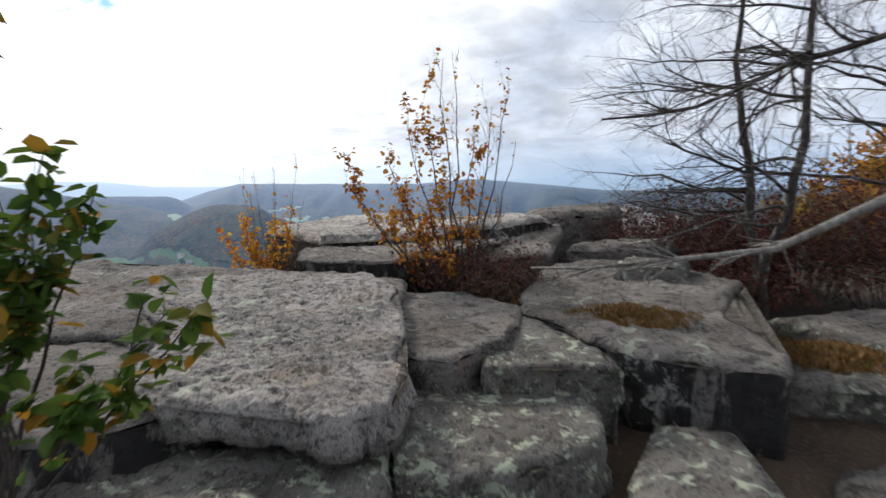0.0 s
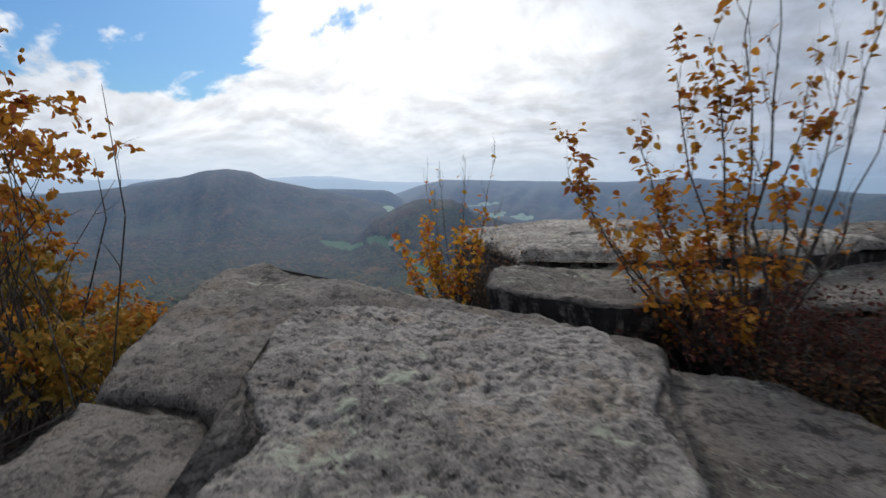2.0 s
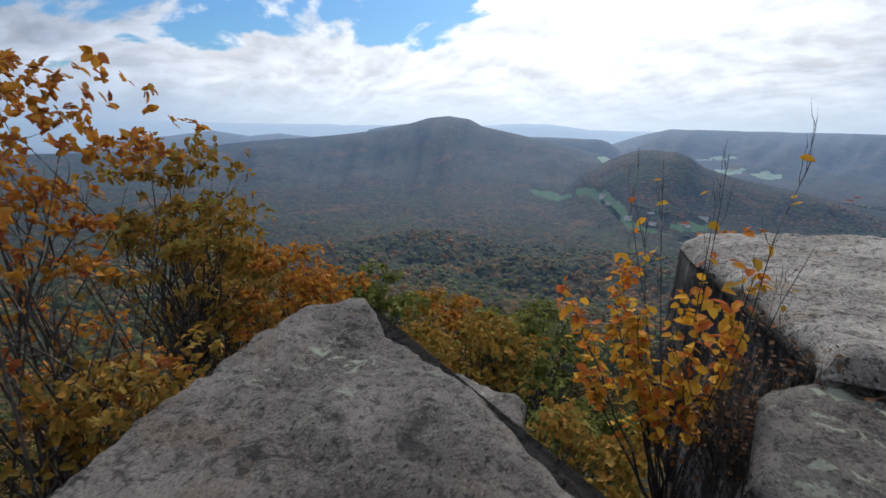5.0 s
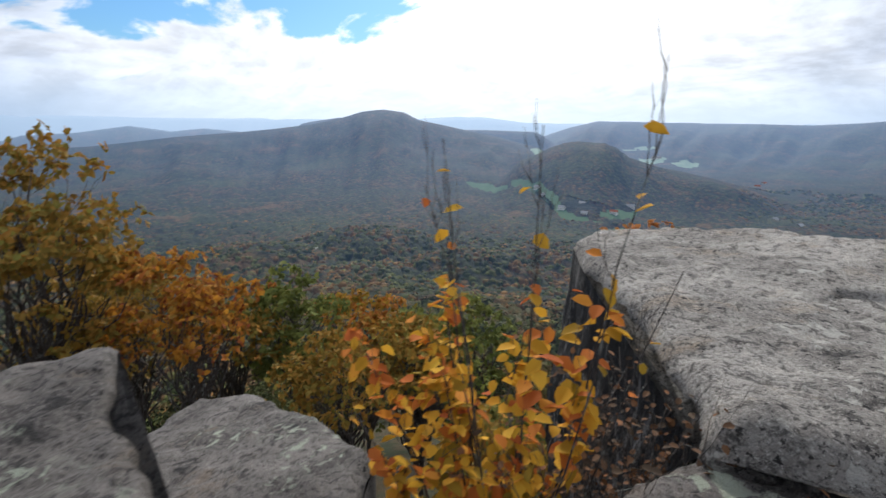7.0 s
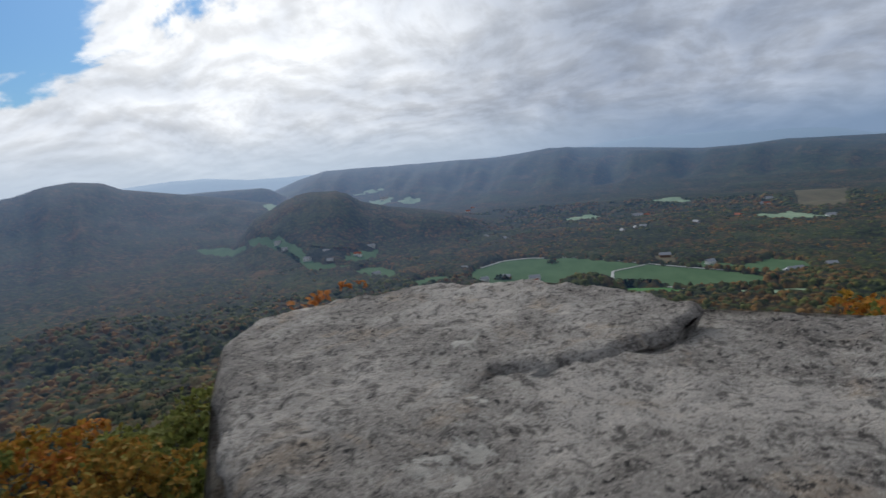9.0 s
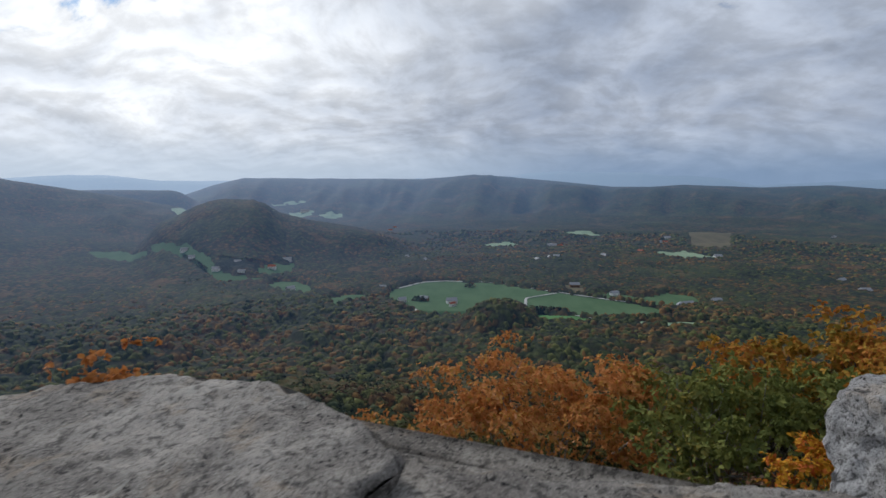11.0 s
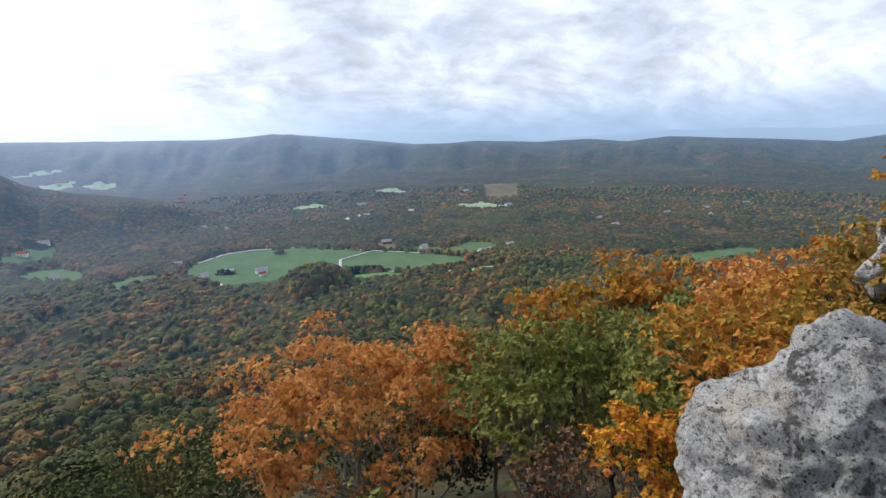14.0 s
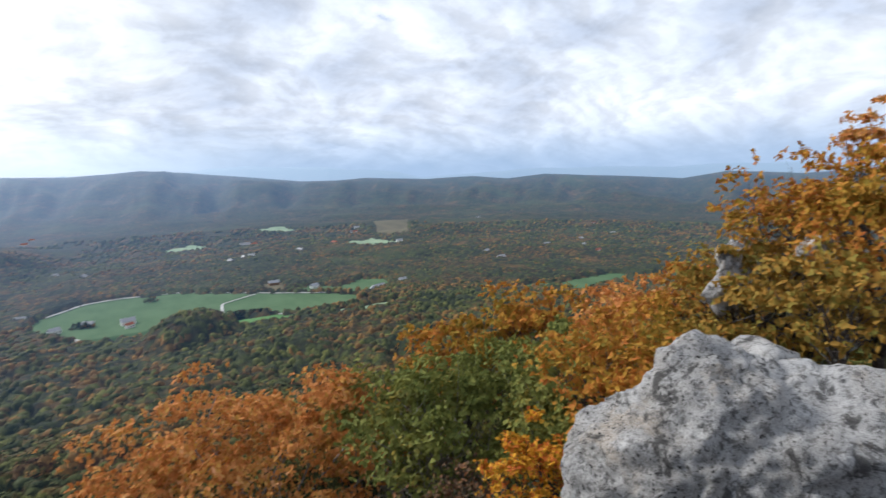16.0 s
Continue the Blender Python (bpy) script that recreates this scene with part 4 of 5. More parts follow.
# ---------- forest on the slope below ----------
def build_forest():
    rs = np.random.RandomState(8)
    pts = []
    for r0, r1, gap in ((26, 330, 6.2), (330, 760, 7.5)):
        n = int((r1 * r1 - r0 * r0) * math.pi * 0.5 / (gap * gap))
        r = np.sqrt(rs.uniform(r0 * r0, r1 * r1, n))
        a = np.radians(rs.uniform(-78, 104, n))
        pts.append(np.stack([EYE[0] - np.sin(a) * r, EYE[1] + np.cos(a) * r, r], 1))
    p = np.concatenate(pts)
    d = np.where(inside(p[:, 0], p[:, 1], PLATEAU), 0, edge_distance(p[:, 0], p[:, 1], PLATEAU))
    p, d = p[(d > 15) & ~in_fields(p[:, 0], p[:, 1])], d[(d > 15) & ~in_fields(p[:, 0], p[:, 1])]
    z = land(p[:, 0], p[:, 1])
    tall = np.clip(d * 0.35, 4, 11) * rs.uniform(0.75, 1.15, len(p))
    wide = np.clip(tall * 0.42, 1.8, 4.2) * rs.uniform(0.8, 1.25, len(p))
    # a rounded body under the leaves of every crown
    ring = np.arange(6) * math.pi / 3
    unit = np.concatenate([[[0, 0, 1.0]], np.stack([np.cos(ring) * .75, np.sin(ring) * .75, np.full(6, .5)], 1), np.stack([np.cos(ring + .5), np.sin(ring + .5), np.full(6, -.55)], 1)])
    fl = [(0, 1 + j, 1 + (j + 1) % 6) for j in range(6)]
    for j in range(6):
        q = (j + 1) % 6
        fl += [(1 + j, 7 + j, 7 + q), (1 + j, 7 + q, 1 + q)]
    far = p[:, 2] > 100
    n = int(far.sum())
    k = np.where(p[far, 2] < 330, 0.78, 1.0)
    body = np.stack([p[far, 0], p[far, 1], (z + tall * 0.62)[far]], 1)[:, None] + unit[None] * (wide[far] * k)[:, None, None] * rs.uniform(0.68, 1.3, (n, 13, 1)) * np.array([1, 1, 0.95])
    me = domes("forest_canopy", body, fl, forest_near)
    tagged(new("forest_canopy", me), "rounded autumn canopy of the woods below", "forest", kind="stuff")
    # sprays of leaves over the crowns of the nearer slope
    keep = p[:, 2] < 400
    q, zz, tt, ww = p[keep], z[keep], tall[keep], wide[keep]
    cnt = np.where(q[:, 2] < 110, np.clip(38000 / q[:, 2], 330, 900), np.clip(15000 / q[:, 2], 30, 300)).astype(int)
    k = np.repeat(np.arange(len(q)), cnt)
    n = len(k)
    v = rs.normal(size=(n, 3))
    v /= np.linalg.norm(v, axis=1, keepdims=True)
    v[:, 2] = np.where(v[:, 2] < -0.25, -v[:, 2] * 0.5, v[:, 2])
    lump = 0.66 + 0.46 * vnoise(v[:, 0] * 2.4 + k * 3.7, v[:, 1] * 2.4 + v[:, 2] * 2.9, 4)
    at = np.stack([q[k, 0], q[k, 1], zz[k] + tt[k] * 0.62], 1) + v * (lump * ww[k])[:, None] * np.array([1, 1, 0.95])
    size = np.clip(q[k, 2] * 0.0062, 0.30, 2.6) * rs.uniform(0.6, 1.4, n)
    along = np.cross(v, rs.normal(0, 1, (n, 3)))
    along /= np.linalg.norm(along, axis=1, keepdims=True)
    side = np.cross(along, v + rs.normal(0, 0.45, (n, 3)))
    side /= np.linalg.norm(side, axis=1, keepdims=True)
    s, w = size[:, None] * 0.5, size[:, None] * 0.33
    tip = v * size[:, None] * 0.18
    quad = np.stack([at - along * s - tip, at + side * w, at + along * s - tip, at - side * w], 1)
    me = quads_mesh("forest_crowns", quad.reshape(-1, 3), n, forest_near)
    tagged(new("forest_crowns", me), "autumn tree crowns on the slope, green to rust", "forest", kind="stuff")


def domes(name, body, fl, mat):
    """Many small crowns of alike triangles as one mesh; body: (crowns, corners, 3)."""
    n, corners = body.shape[:2]
    f = (np.array(fl)[None] + np.arange(n)[:, None, None] * corners).reshape(-1, 3)
    me = bpy.data.meshes.new(name)
    me.vertices.add(n * corners)
    me.vertices.foreach_set("co", body.astype(np.float32).ravel())
    me.loops.add(len(f) * 3)
    me.loops.foreach_set("vertex_index", f.astype(np.int32).ravel())
    me.polygons.add(len(f))
    me.polygons.foreach_set("loop_start", np.arange(0, len(f) * 3, 3, dtype=np.int32))
    me.polygons.foreach_set("use_smooth", np.ones(len(f), bool))
    me.materials.append(mat)
    me.update(calc_edges=True)
    return me


def build_valley_woods():
    """Crowns of the woods in the valley and on the mountain, larger clumps farther off."""
    rs = np.random.RandomState(31)
    r = 740 * np.exp(rs.uniform(0, math.log(2000 / 740), 34000))
    a = np.radians(rs.uniform(-70, 80, 34000))
    x, y = EYE[0] - np.sin(a) * r, EYE[1] + np.cos(a) * r
    free = (r < np.where(a > radians(8), 1000, 1700)) & ~in_fields(x, y) & ~in_fields(x + 6, y - 9) & (vnoise(x / 90, y / 90, 17) > 0.16)
    x, y, r = x[free], y[free], r[free]
    n = len(x)
    wide = np.clip(r * 0.0042, 3.6, 8) * rs.uniform(0.7, 1.25, n)
    z = land(x, y) + np.clip(wide * 0.55, 4, 7)
    ring = np.arange(5) * math.tau / 5
    unit = np.concatenate([[[0, 0, 1.0]], np.stack([np.cos(ring) * .75, np.sin(ring) * .75, np.full(5, .55)], 1), np.stack([np.cos(ring + .6), np.sin(ring + .6), np.full(5, -.6)], 1)])
    fl = [(0, 1 + j, 1 + (j + 1) % 5) for j in range(5)]
    for j in range(5):
        q = (j + 1) % 5
        fl += [(1 + j, 6 + j, 6 + q), (1 + j, 6 + q, 1 + q)]
    tall = np.clip(wide * 0.8, 4, 8)
    body = np.stack([x, y, z], 1)[:, None] + unit[None] * np.stack([wide, wide, tall], 1)[:, None] * rs.uniform(0.7, 1.25, (n, 11, 1))
    tagged(new("valley_woods", domes("valley_woods", body, fl, forest_near)), "distant autumn woods in the valley and on the mountain", "forest", kind="stuff")


build_forest()
build_valley_woods()

# ---------- trees near the cliff ----------
tree("oak_tree", (6.5, 37.5, -25), (5.6, 37.4, -12.8), (9.6, 5.6, 4.9), leaf_rust, "broad oak tree with rust-orange autumn leaves", 28000, 0.23, 130, 1.2, 1, 0.32, bark_pale)
tree("tree", (11.8, 30.5, -18), (11.8, 30.3, -9.6), (3.2, 2.8, 3.9), leaf_green, "green-leaved tree on the slope", 8000, 0.24, 50, 1.0, 2, 0.2, bark_pale)
tree("tree", (16.5, 27.5, -16), (16.2, 27, -7.5), (3.7, 3.0, 3.4), leaf_green, "olive-green tree with some yellow leaves", 8000, 0.24, 54, 1.0, 3, 0.2)
tree("tree", (15.5, 23.5, -16), (15.0, 23.8, -8.0), (3.2, 2.8, 3.0), leaf_green, "green tree below the cliff", 8000, 0.22, 50, 0.95, 4, 0.18)
tree("small_tree", (10.2, 19.6, -5.5), (10.0, 19.2, -2.5), (1.9, 1.6, 1.7), leaf_orange, "young oak with orange leaves at the cliff", 5200, 0.125, 40, 0.62, 6, 0.09)
tree("small_tree", (12.6, 20.8, -6.0), (12.4, 20.6, -2.9), (1.9, 1.6, 1.7), leaf_orange, "young oak with golden leaves at the cliff", 5000, 0.125, 38, 0.62, 7, 0.09)
tree("tree", (13.6, 18.0, -4.5), (13.4, 17.9, -1.0), (2.1, 1.9, 2.1), leaf_tawny, "orange-leaved tree growing on the cliff edge", 7500, 0.125, 48, 0.66, 8, 0.12)
tree("tree", (14.4, 15.8, -2.5), (14.6, 15.6, 0.9), (2.0, 2.0, 2.5), leaf_orange, "tall orange-leaved tree at the cliff edge", 8000, 0.125, 52, 0.66, 9, 0.13)
tree("small_tree", (11.2, 15.6, -1.5), (11.2, 15.6, -0.1), (1.1, 1.1, 0.9), leaf_tawny, "low olive-yellow shrub tree by the rocks", 2200, 0.13, 24, 0.5, 10, 0.06)
tree("small_tree", (9.0, 17.8, -4.5), (9.0, 17.6, -2.4), (1.3, 1.3, 1.2), leaf_orange, "orange shrub growing from a cliff ledge", 2200, 0.14, 26, 0.5, 11, 0.06)
tree("tree", (20, 26, -15), (20, 26, -7.6), (3.6, 3, 3.6), leaf_orange, "golden autumn tree on the slope", 4600, 0.32, 40, 1.2, 12, 0.2)
tree("tree", (19.5, 21.5, -11), (19, 21.5, -6.0), (3.0, 2.8, 3.2), leaf_tawny, "tree with yellowing leaves on the slope", 4600, 0.28, 40, 1.1, 13, 0.18)
tree("tree", (3.0, 27, -18), (3.0, 27.5, -13.5), (2.6, 2.4, 2.8), leaf_green, "green tree on the steep slope", 3600, 0.3, 30, 1.1, 14, 0.15)
tree("tree", (18.6, 37.5, -18.6), (18.3, 37.5, -9.6), (4.1, 3.5, 2.7), leaf_orange, "yellow-gold tree on the slope beyond the oak", 5000, 0.3, 46, 1.1, 41, 0.16)
tree("tree", (21.6, 33.7, -16.2), (21.3, 33.7, -7.2), (3.4, 2.9, 2.5), leaf_orange, "golden-yellow tree in the band of woods", 5000, 0.28, 44, 1.0, 42, 0.16)
tree("tree", (23.0, 28.1, -14.5), (22.7, 28.1, -5.5), (3.0, 2.5, 2.2), leaf_rust, "orange-red oak above the slope", 5200, 0.24, 46, 0.9, 43, 0.16)
tree("tree", (22.5, 24.3, -12.5), (22.2, 24.3, -3.5), (2.5, 2.1, 1.9), leaf_orange, "orange oak beside the pale rocks", 5200, 0.2, 46, 0.8, 44, 0.16)
tree("tree", (13.1, 37.0, -20.4), (12.8, 37.0, -11.4), (3.7, 3.2, 2.7), leaf_green, "grey-green tree with bare pale twigs", 4200, 0.28, 40, 1.0, 45, 0.16, bark_pale)
tree("tree", (17.5, 31.5, -18.1), (17.2, 31.5, -9.1), (3.8, 3.2, 2.8), leaf_green, "broad olive-green tree on the slope", 6500, 0.24, 52, 1.0, 46, 0.16)
tree("tree", (16.0, 17.8, -3.2), (15.7, 17.8, 0.8), (2.2, 1.9, 1.9), leaf_orange, "orange oak leaning over the cliff edge", 7000, 0.125, 50, 0.62, 47, 0.1)
tree("tree", (14.2, 17.4, -4.0), (13.9, 17.4, -1.1), (1.8, 1.5, 1.1), leaf_tawny, "yellow-green shrub tree at the cliff edge", 4500, 0.12, 40, 0.5, 48, 0.08)
tree("small_tree", (17.4, 17.3, -1.1), (17.1, 17.3, 2.9), (0.7, 0.6, 1.3), leaf_rust, "slender orange treetop above the cliff", 1500, 0.11, 24, 0.35, 49, 0.06)
tree("shrub", (9.7, 24.6, -12.9), (9.3, 24.6, -8.9), (2.1, 1.8, 1.7), leaf_dead, "bare twiggy shrub with brown withered leaves", 2600, 0.12, 46, 0.7, 50, 0.08)
tree("small_tree", (8.3, 19.7, -9.3), (8.0, 19.7, -4.3), (1.1, 0.9, 1.4), leaf_gold, "slim young tree with golden-yellow leaves", 4200, 0.11, 34, 0.42, 51, 0.07)
# west side
tree("tree", (-6.0, 4.5, -6.0), (-6.15, 4.7, 1.7), (0.7, 0.85, 2.3), leaf_bush, "slender young tree with orange-brown leaves beside the slab", 2000, 0.085, 34, 0.42, 20, 0.055)
tree("tree", (-7.9, 6.2, -6.5), (-7.7, 5.9, 0.6), (1.1, 1.0, 2.3), leaf_bush, "young tree with thinning orange leaves", 3000, 0.095, 44, 0.5, 21, 0.07)
tree("shrub", (-6.9, 6.6, -3.0), (-7.0, 6.5, -0.7), (0.7, 0.8, 0.8), leaf_tawny, "yellow-green shrub under the slab edge", 1500, 0.085, 26, 0.34, 22, 0.03)
tree("tree", (-18.3, 10, -9), (-18.2, 10.4, -1.9), (2.6, 2.4, 3.4), leaf_tawny, "tree with olive and orange leaves below the cliff", 5200, 0.20, 50, 0.85, 23, 0.15)
tree("tree", (-15.6, 12.6, -9), (-15.6, 12.6, -3.4), (1.9, 1.7, 1.9), leaf_bush, "orange-leaved small tree below the cliff", 3200, 0.17, 36, 0.7, 24, 0.10)
tree("tree", (-14.2, 17.2, -12), (-14.2, 17.0, -6.6), (2.3, 2.0, 2.3), leaf_tawny, "tree with dull orange leaves on the slope", 3000, 0.2, 34, 0.8, 25, 0.12)
tree("tree", (-21.5, 20.5, -14), (-21.8, 20.2, -8.0), (2.8, 2.4, 2.7), leaf_green, "green-yellow tree on the slope", 4200, 0.24, 40, 0.9, 26, 0.14)
tree("tree", (-17, 24, -16), (-17, 24, -10.4), (2.8, 2.6, 2.7), leaf_green, "dark green tree on the slope", 3800, 0.26, 36, 0.9, 27, 0.14)
tree("tree", (-24, 14, -13), (-24, 14, -5.6), (3.0, 2.6, 3.2), leaf_tawny, "rust-leaved tree on the slope", 3800, 0.26, 40, 0.9, 28, 0.15)
tree("tree", (-10.5, 21.5, -15), (-10.5, 21.5, -10.6), (2.4, 2.2, 2.2), leaf_green, "green tree below the gap in the rocks", 3400, 0.24, 34, 0.8, 29, 0.12)
tree("tree", (-8.2, 17.6, -12), (-8.2, 17.6, -7.6), (2.0, 1.9, 1.9), leaf_tawny, "tawny tree below the rock block", 3000, 0.2, 34, 0.7, 30, 0.1)
tree("shrub", (-4.9, 16.6, -5), (-4.75, 16.3, -0.45), (0.55, 0.5, 0.75), leaf_rust, "orange sapling rising past the rock edge", 700, 0.10, 20, 0.3, 31, 0.03)
tree("tree", (-19.5, 11.8, -13.8), (-19.8, 11.8, -4.8), (2.5, 2.2, 1.9), leaf_tawny, "scrubby tree with tawny leaves below the slab", 4200, 0.15, 46, 0.7, 61, 0.16)
tree("tree", (-22.8, 17.5, -16.1), (-23.1, 17.5, -7.1), (3.0, 2.5, 2.0), leaf_tawny, "thin tree with brown and green leaves", 3600, 0.2, 40, 0.8, 62, 0.16)
tree("tree", (-21.1, 24.4, -18.2), (-21.4, 24.4, -9.2), (3.3, 2.8, 2.1), leaf_orange, "dull orange tree on the steep slope", 3600, 0.26, 40, 0.9, 63, 0.16)
tree("tree", (-17.8, 30.2, -19.8), (-18.1, 30.2, -10.8), (3.7, 3.2, 2.4), leaf_green, "olive-green tree on the steep slope", 3600, 0.28, 40, 1.0, 64, 0.16)
tree("tree", (-15.4, 22.5, -17.2), (-15.7, 22.5, -8.2), (2.5, 2.1, 1.7), leaf_tawny, "tawny tree below the rock gap", 3400, 0.22, 38, 0.8, 65, 0.16)


# ---------- shrubs on the rocks ----------
def big_bush():
    rng, rs = random.Random(4), np.random.RandomState(4)
    base = Vector((0.25, 7.75, -0.45))
    e = thing("shrub", base, "leafy shrub with yellow and brown autumn leaves between rock slabs", "shrub")
    ends = [(-1.45, 7.5, 1.55), (-1.2, 7.6, 1.25), (-0.85, 7.55, 1.95), (-0.55, 7.7, 2.5), (-0.25, 7.5, 2.75), (0.0, 7.7, 3.35), (0.2, 7.6, 3.4), (0.45, 7.8, 2.4), (1.05, 8.0, 3.0),
            (0.75, 7.9, 2.7), (-0.6, 7.4, 1.2), (-0.1, 7.4, 1.5), (1.2, 8.1, 2.2)]
    lines, leafy, bare = [], [], []
    for j, q in enumerate(ends):
        q = Vector(q)
        l = []
        for i in range(9):
            f = i / 8
            p = base.lerp(q, f)
            p.z = base.z + (q.z - base.z) * (f ** 1.25)
            p += Vector((rng.gauss(0, 1), rng.gauss(0, 1), 0)) * 0.035
            l.append((p, 0.020 * (1 - f) + 0.0035))
        lines.append(l)
        side = []
        fork(rng, l, 9, 0.55, 2, side, 0.55, 0.30, 0.25)
        lines += side
        (bare if j in (5, 6, 8, 9, 12) else leafy).extend([l] + side)
    part("branch", local(e, tubes("branch", lines, bark)), e)
    part("foliage", local(e, leaf_mesh("foliage", *leaves_on(leafy, 1800, 0.082, rs), leaf_bush, 0.36)), e)
    part("foliage", local(e, leaf_mesh("foliage", *leaves_on(bare, 130, 0.075, rs), leaf_bush, 0.36)), e, "sparse curled brown leaves")


big_bush()


def low_shrub(base, radii, n, size, mat, label, twigs=60, seed=0, height=0.6):
    rng, rs = random.Random(seed), np.random.RandomState(seed)
    b = Vector(base)
    e = thing("low_shrub", b, label, "shrub")
    lines = []
    for _ in range(twigs):
        a, k = rng.uniform(0, 6.283), math.sqrt(rng.random())
        s = b + Vector((math.cos(a) * radii[0] * k * 0.7, math.sin(a) * radii[1] * k * 0.7, 0))
        d = Vector((math.cos(a) * 0.5 * k, math.sin(a) * 0.5 * k, 1))
        l = limb(rng, s, d, height * rng.uniform(0.6, 1.2), 0.006, 5, 0.22)
        lines.append(l)
        fork(rng, l, 4, height * 0.35, 1, lines, 0.6, 0.2)
    part("twig", local(e, tubes("twig", lines, bark)), e)
    part("foliage", local(e, leaf_mesh("foliage", *leaves_on(lines, n, size, rs, 0.1), mat, 0.34)), e)
    return e


low_shrub((0.45, 7.6, -0.25), (1.25, 0.5), 3600, 0.042, leaf_red, "low huckleberry shrub with dark red leaves", 120, 5, 0.85)
low_shrub((0.6, 7.2, -0.3), (0.6, 0.25), 900, 0.04, leaf_dead, "dead brown undergrowth in a rock gap", 60, 6, 0.5)
low_shrub((-2.75, 9.35, -0.5), (0.25, 0.5), 900, 0.045, leaf_dead, "dead dark brown twiggy shrub against the rock", 90, 7, 1.05)
for i, (x, y, z, h) in enumerate(((4.6, 10.4, 0.0, 1.4), (5.6, 9.6, -0.2, 1.6), (6.6, 9.2, -0.3, 2.1), (5.4, 11.3, 0, 1.6), (7.6, 8.3, -0.4, 2.3), (4.9, 8.6, -0.5, 1.2), (8.4, 7.2, -0.5, 2.2), (7.4, 9.9, -0.3, 2.4))):
    low_shrub((x, y, z - 0.4), (0.95, 0.85), 4200, 0.06, leaf_red, "dense shrub with dark red-brown autumn leaves", 80, 20 + i, h)


def gap_bush():
    rng, rs = random.Random(14), np.random.RandomState(14)
    base = Vector((-3.05, 8.95, -0.9))
    e = thing("shrub", base, "shrub with bright yellow-orange leaves in the rock gap", "shrub")
    lines, leafy = [], []
    for q in ((-3.85, 8.75, 0.7), (-3.6, 8.95, 0.8), (-3.35, 8.75, 0.75), (-3.75, 8.6, 0.45), (-3.1, 9.0, 0.9), (-2.95, 8.8, 0.85), (-3.5, 9.1, 0.6), (-3.3, 8.7, 0.35), (-2.8, 8.95, 0.7), (-3.15, 8.75, 0.3), (-2.75, 9.1, 1.1), (-3.7, 9.2, 0.9)):
        q = Vector(q)
        l = [(base.lerp(q, i / 6) + Vector((rng.gauss(0, .02), rng.gauss(0, .02), 0)), 0.010 * (1 - i / 6) + 0.003) for i in range(7)]
        lines.append(l)
        side = []
        fork(rng, l, 6, 0.28, 1, side, 0.6, 0.2, 0.45)
        lines += side
        leafy += side + [l[3:]]
    tall = []
    for q in ((-3.2, 8.55, 1.8), (-2.9, 8.75, 1.85), (-2.5, 8.75, 1.85), (-3.45, 8.8, 1.6), (-2.45, 9.0, 1.35), (-3.0, 8.95, 1.6), (-3.6, 9.05, 1.5)):
        q = Vector(q)
        l = [(base.lerp(q, i / 6) + Vector((rng.gauss(0, .015), rng.gauss(0, .015), 0)), 0.005 * (1 - i / 6) + 0.002) for i in range(7)]
        tall.append(l)
        fork(rng, l, 5, 0.30, 2, lines, 0.35, 0.35, 0.4)
    part("branch", local(e, tubes("branch", lines + tall, bark)), e)
    part("foliage", local(e, leaf_mesh("foliage", *leaves_on(leafy, 760, 0.090, rs, 0.35), leaf_gold, 0.34)), e)
    part("foliage", local(e, leaf_mesh("foliage", *leaves_on(tall, 26, 0.075, rs, 0.35, 0.75), leaf_gold, 0.34)), e, "last orange leaves on tall bare stems")


gap_bush()


def sapling():
    rng, rs = random.Random(24), np.random.RandomState(24)
    base = Vector((-2.3, 2.35, -0.25))
    e = thing("oak_sapling", base, "green oak sapling with a few orange leaves", "sapling")
    lines, leafy = [], []
    for q in ((-2.05, 2.3, 2.3), (-1.85, 2.35, 1.75), (-1.75, 2.5, 1.55), (-1.8, 2.2, 1.35), (-1.35, 2.35, 0.95), (-1.15, 2.3, 0.98), (-1.9, 2.0, 0.9), (-2.0, 2.1, 1.9), (-1.9, 2.2, 1.15), (-1.5, 2.0, 0.7)):
        q = Vector(q)
        l = [(base.lerp(q, i / 6) + Vector((rng.gauss(0, .02), rng.gauss(0, .02), 0)), 0.012 * (1 - i / 6) + 0.003) for i in range(7)]
        lines.append(l)
        side = []
        fork(rng, l, 4, 0.28, 1, side, 0.6, 0.1, 0.5)
        lines += side
        leafy += side + [l[4:]]
    part("branch", local(e, tubes("branch", lines, bark)), e)
    part("foliage", local(e, leaf_mesh("foliage", *leaves_on(leafy, 560, 0.125, rs, 0.2), leaf_sapling, 0.30)), e)


sapling()


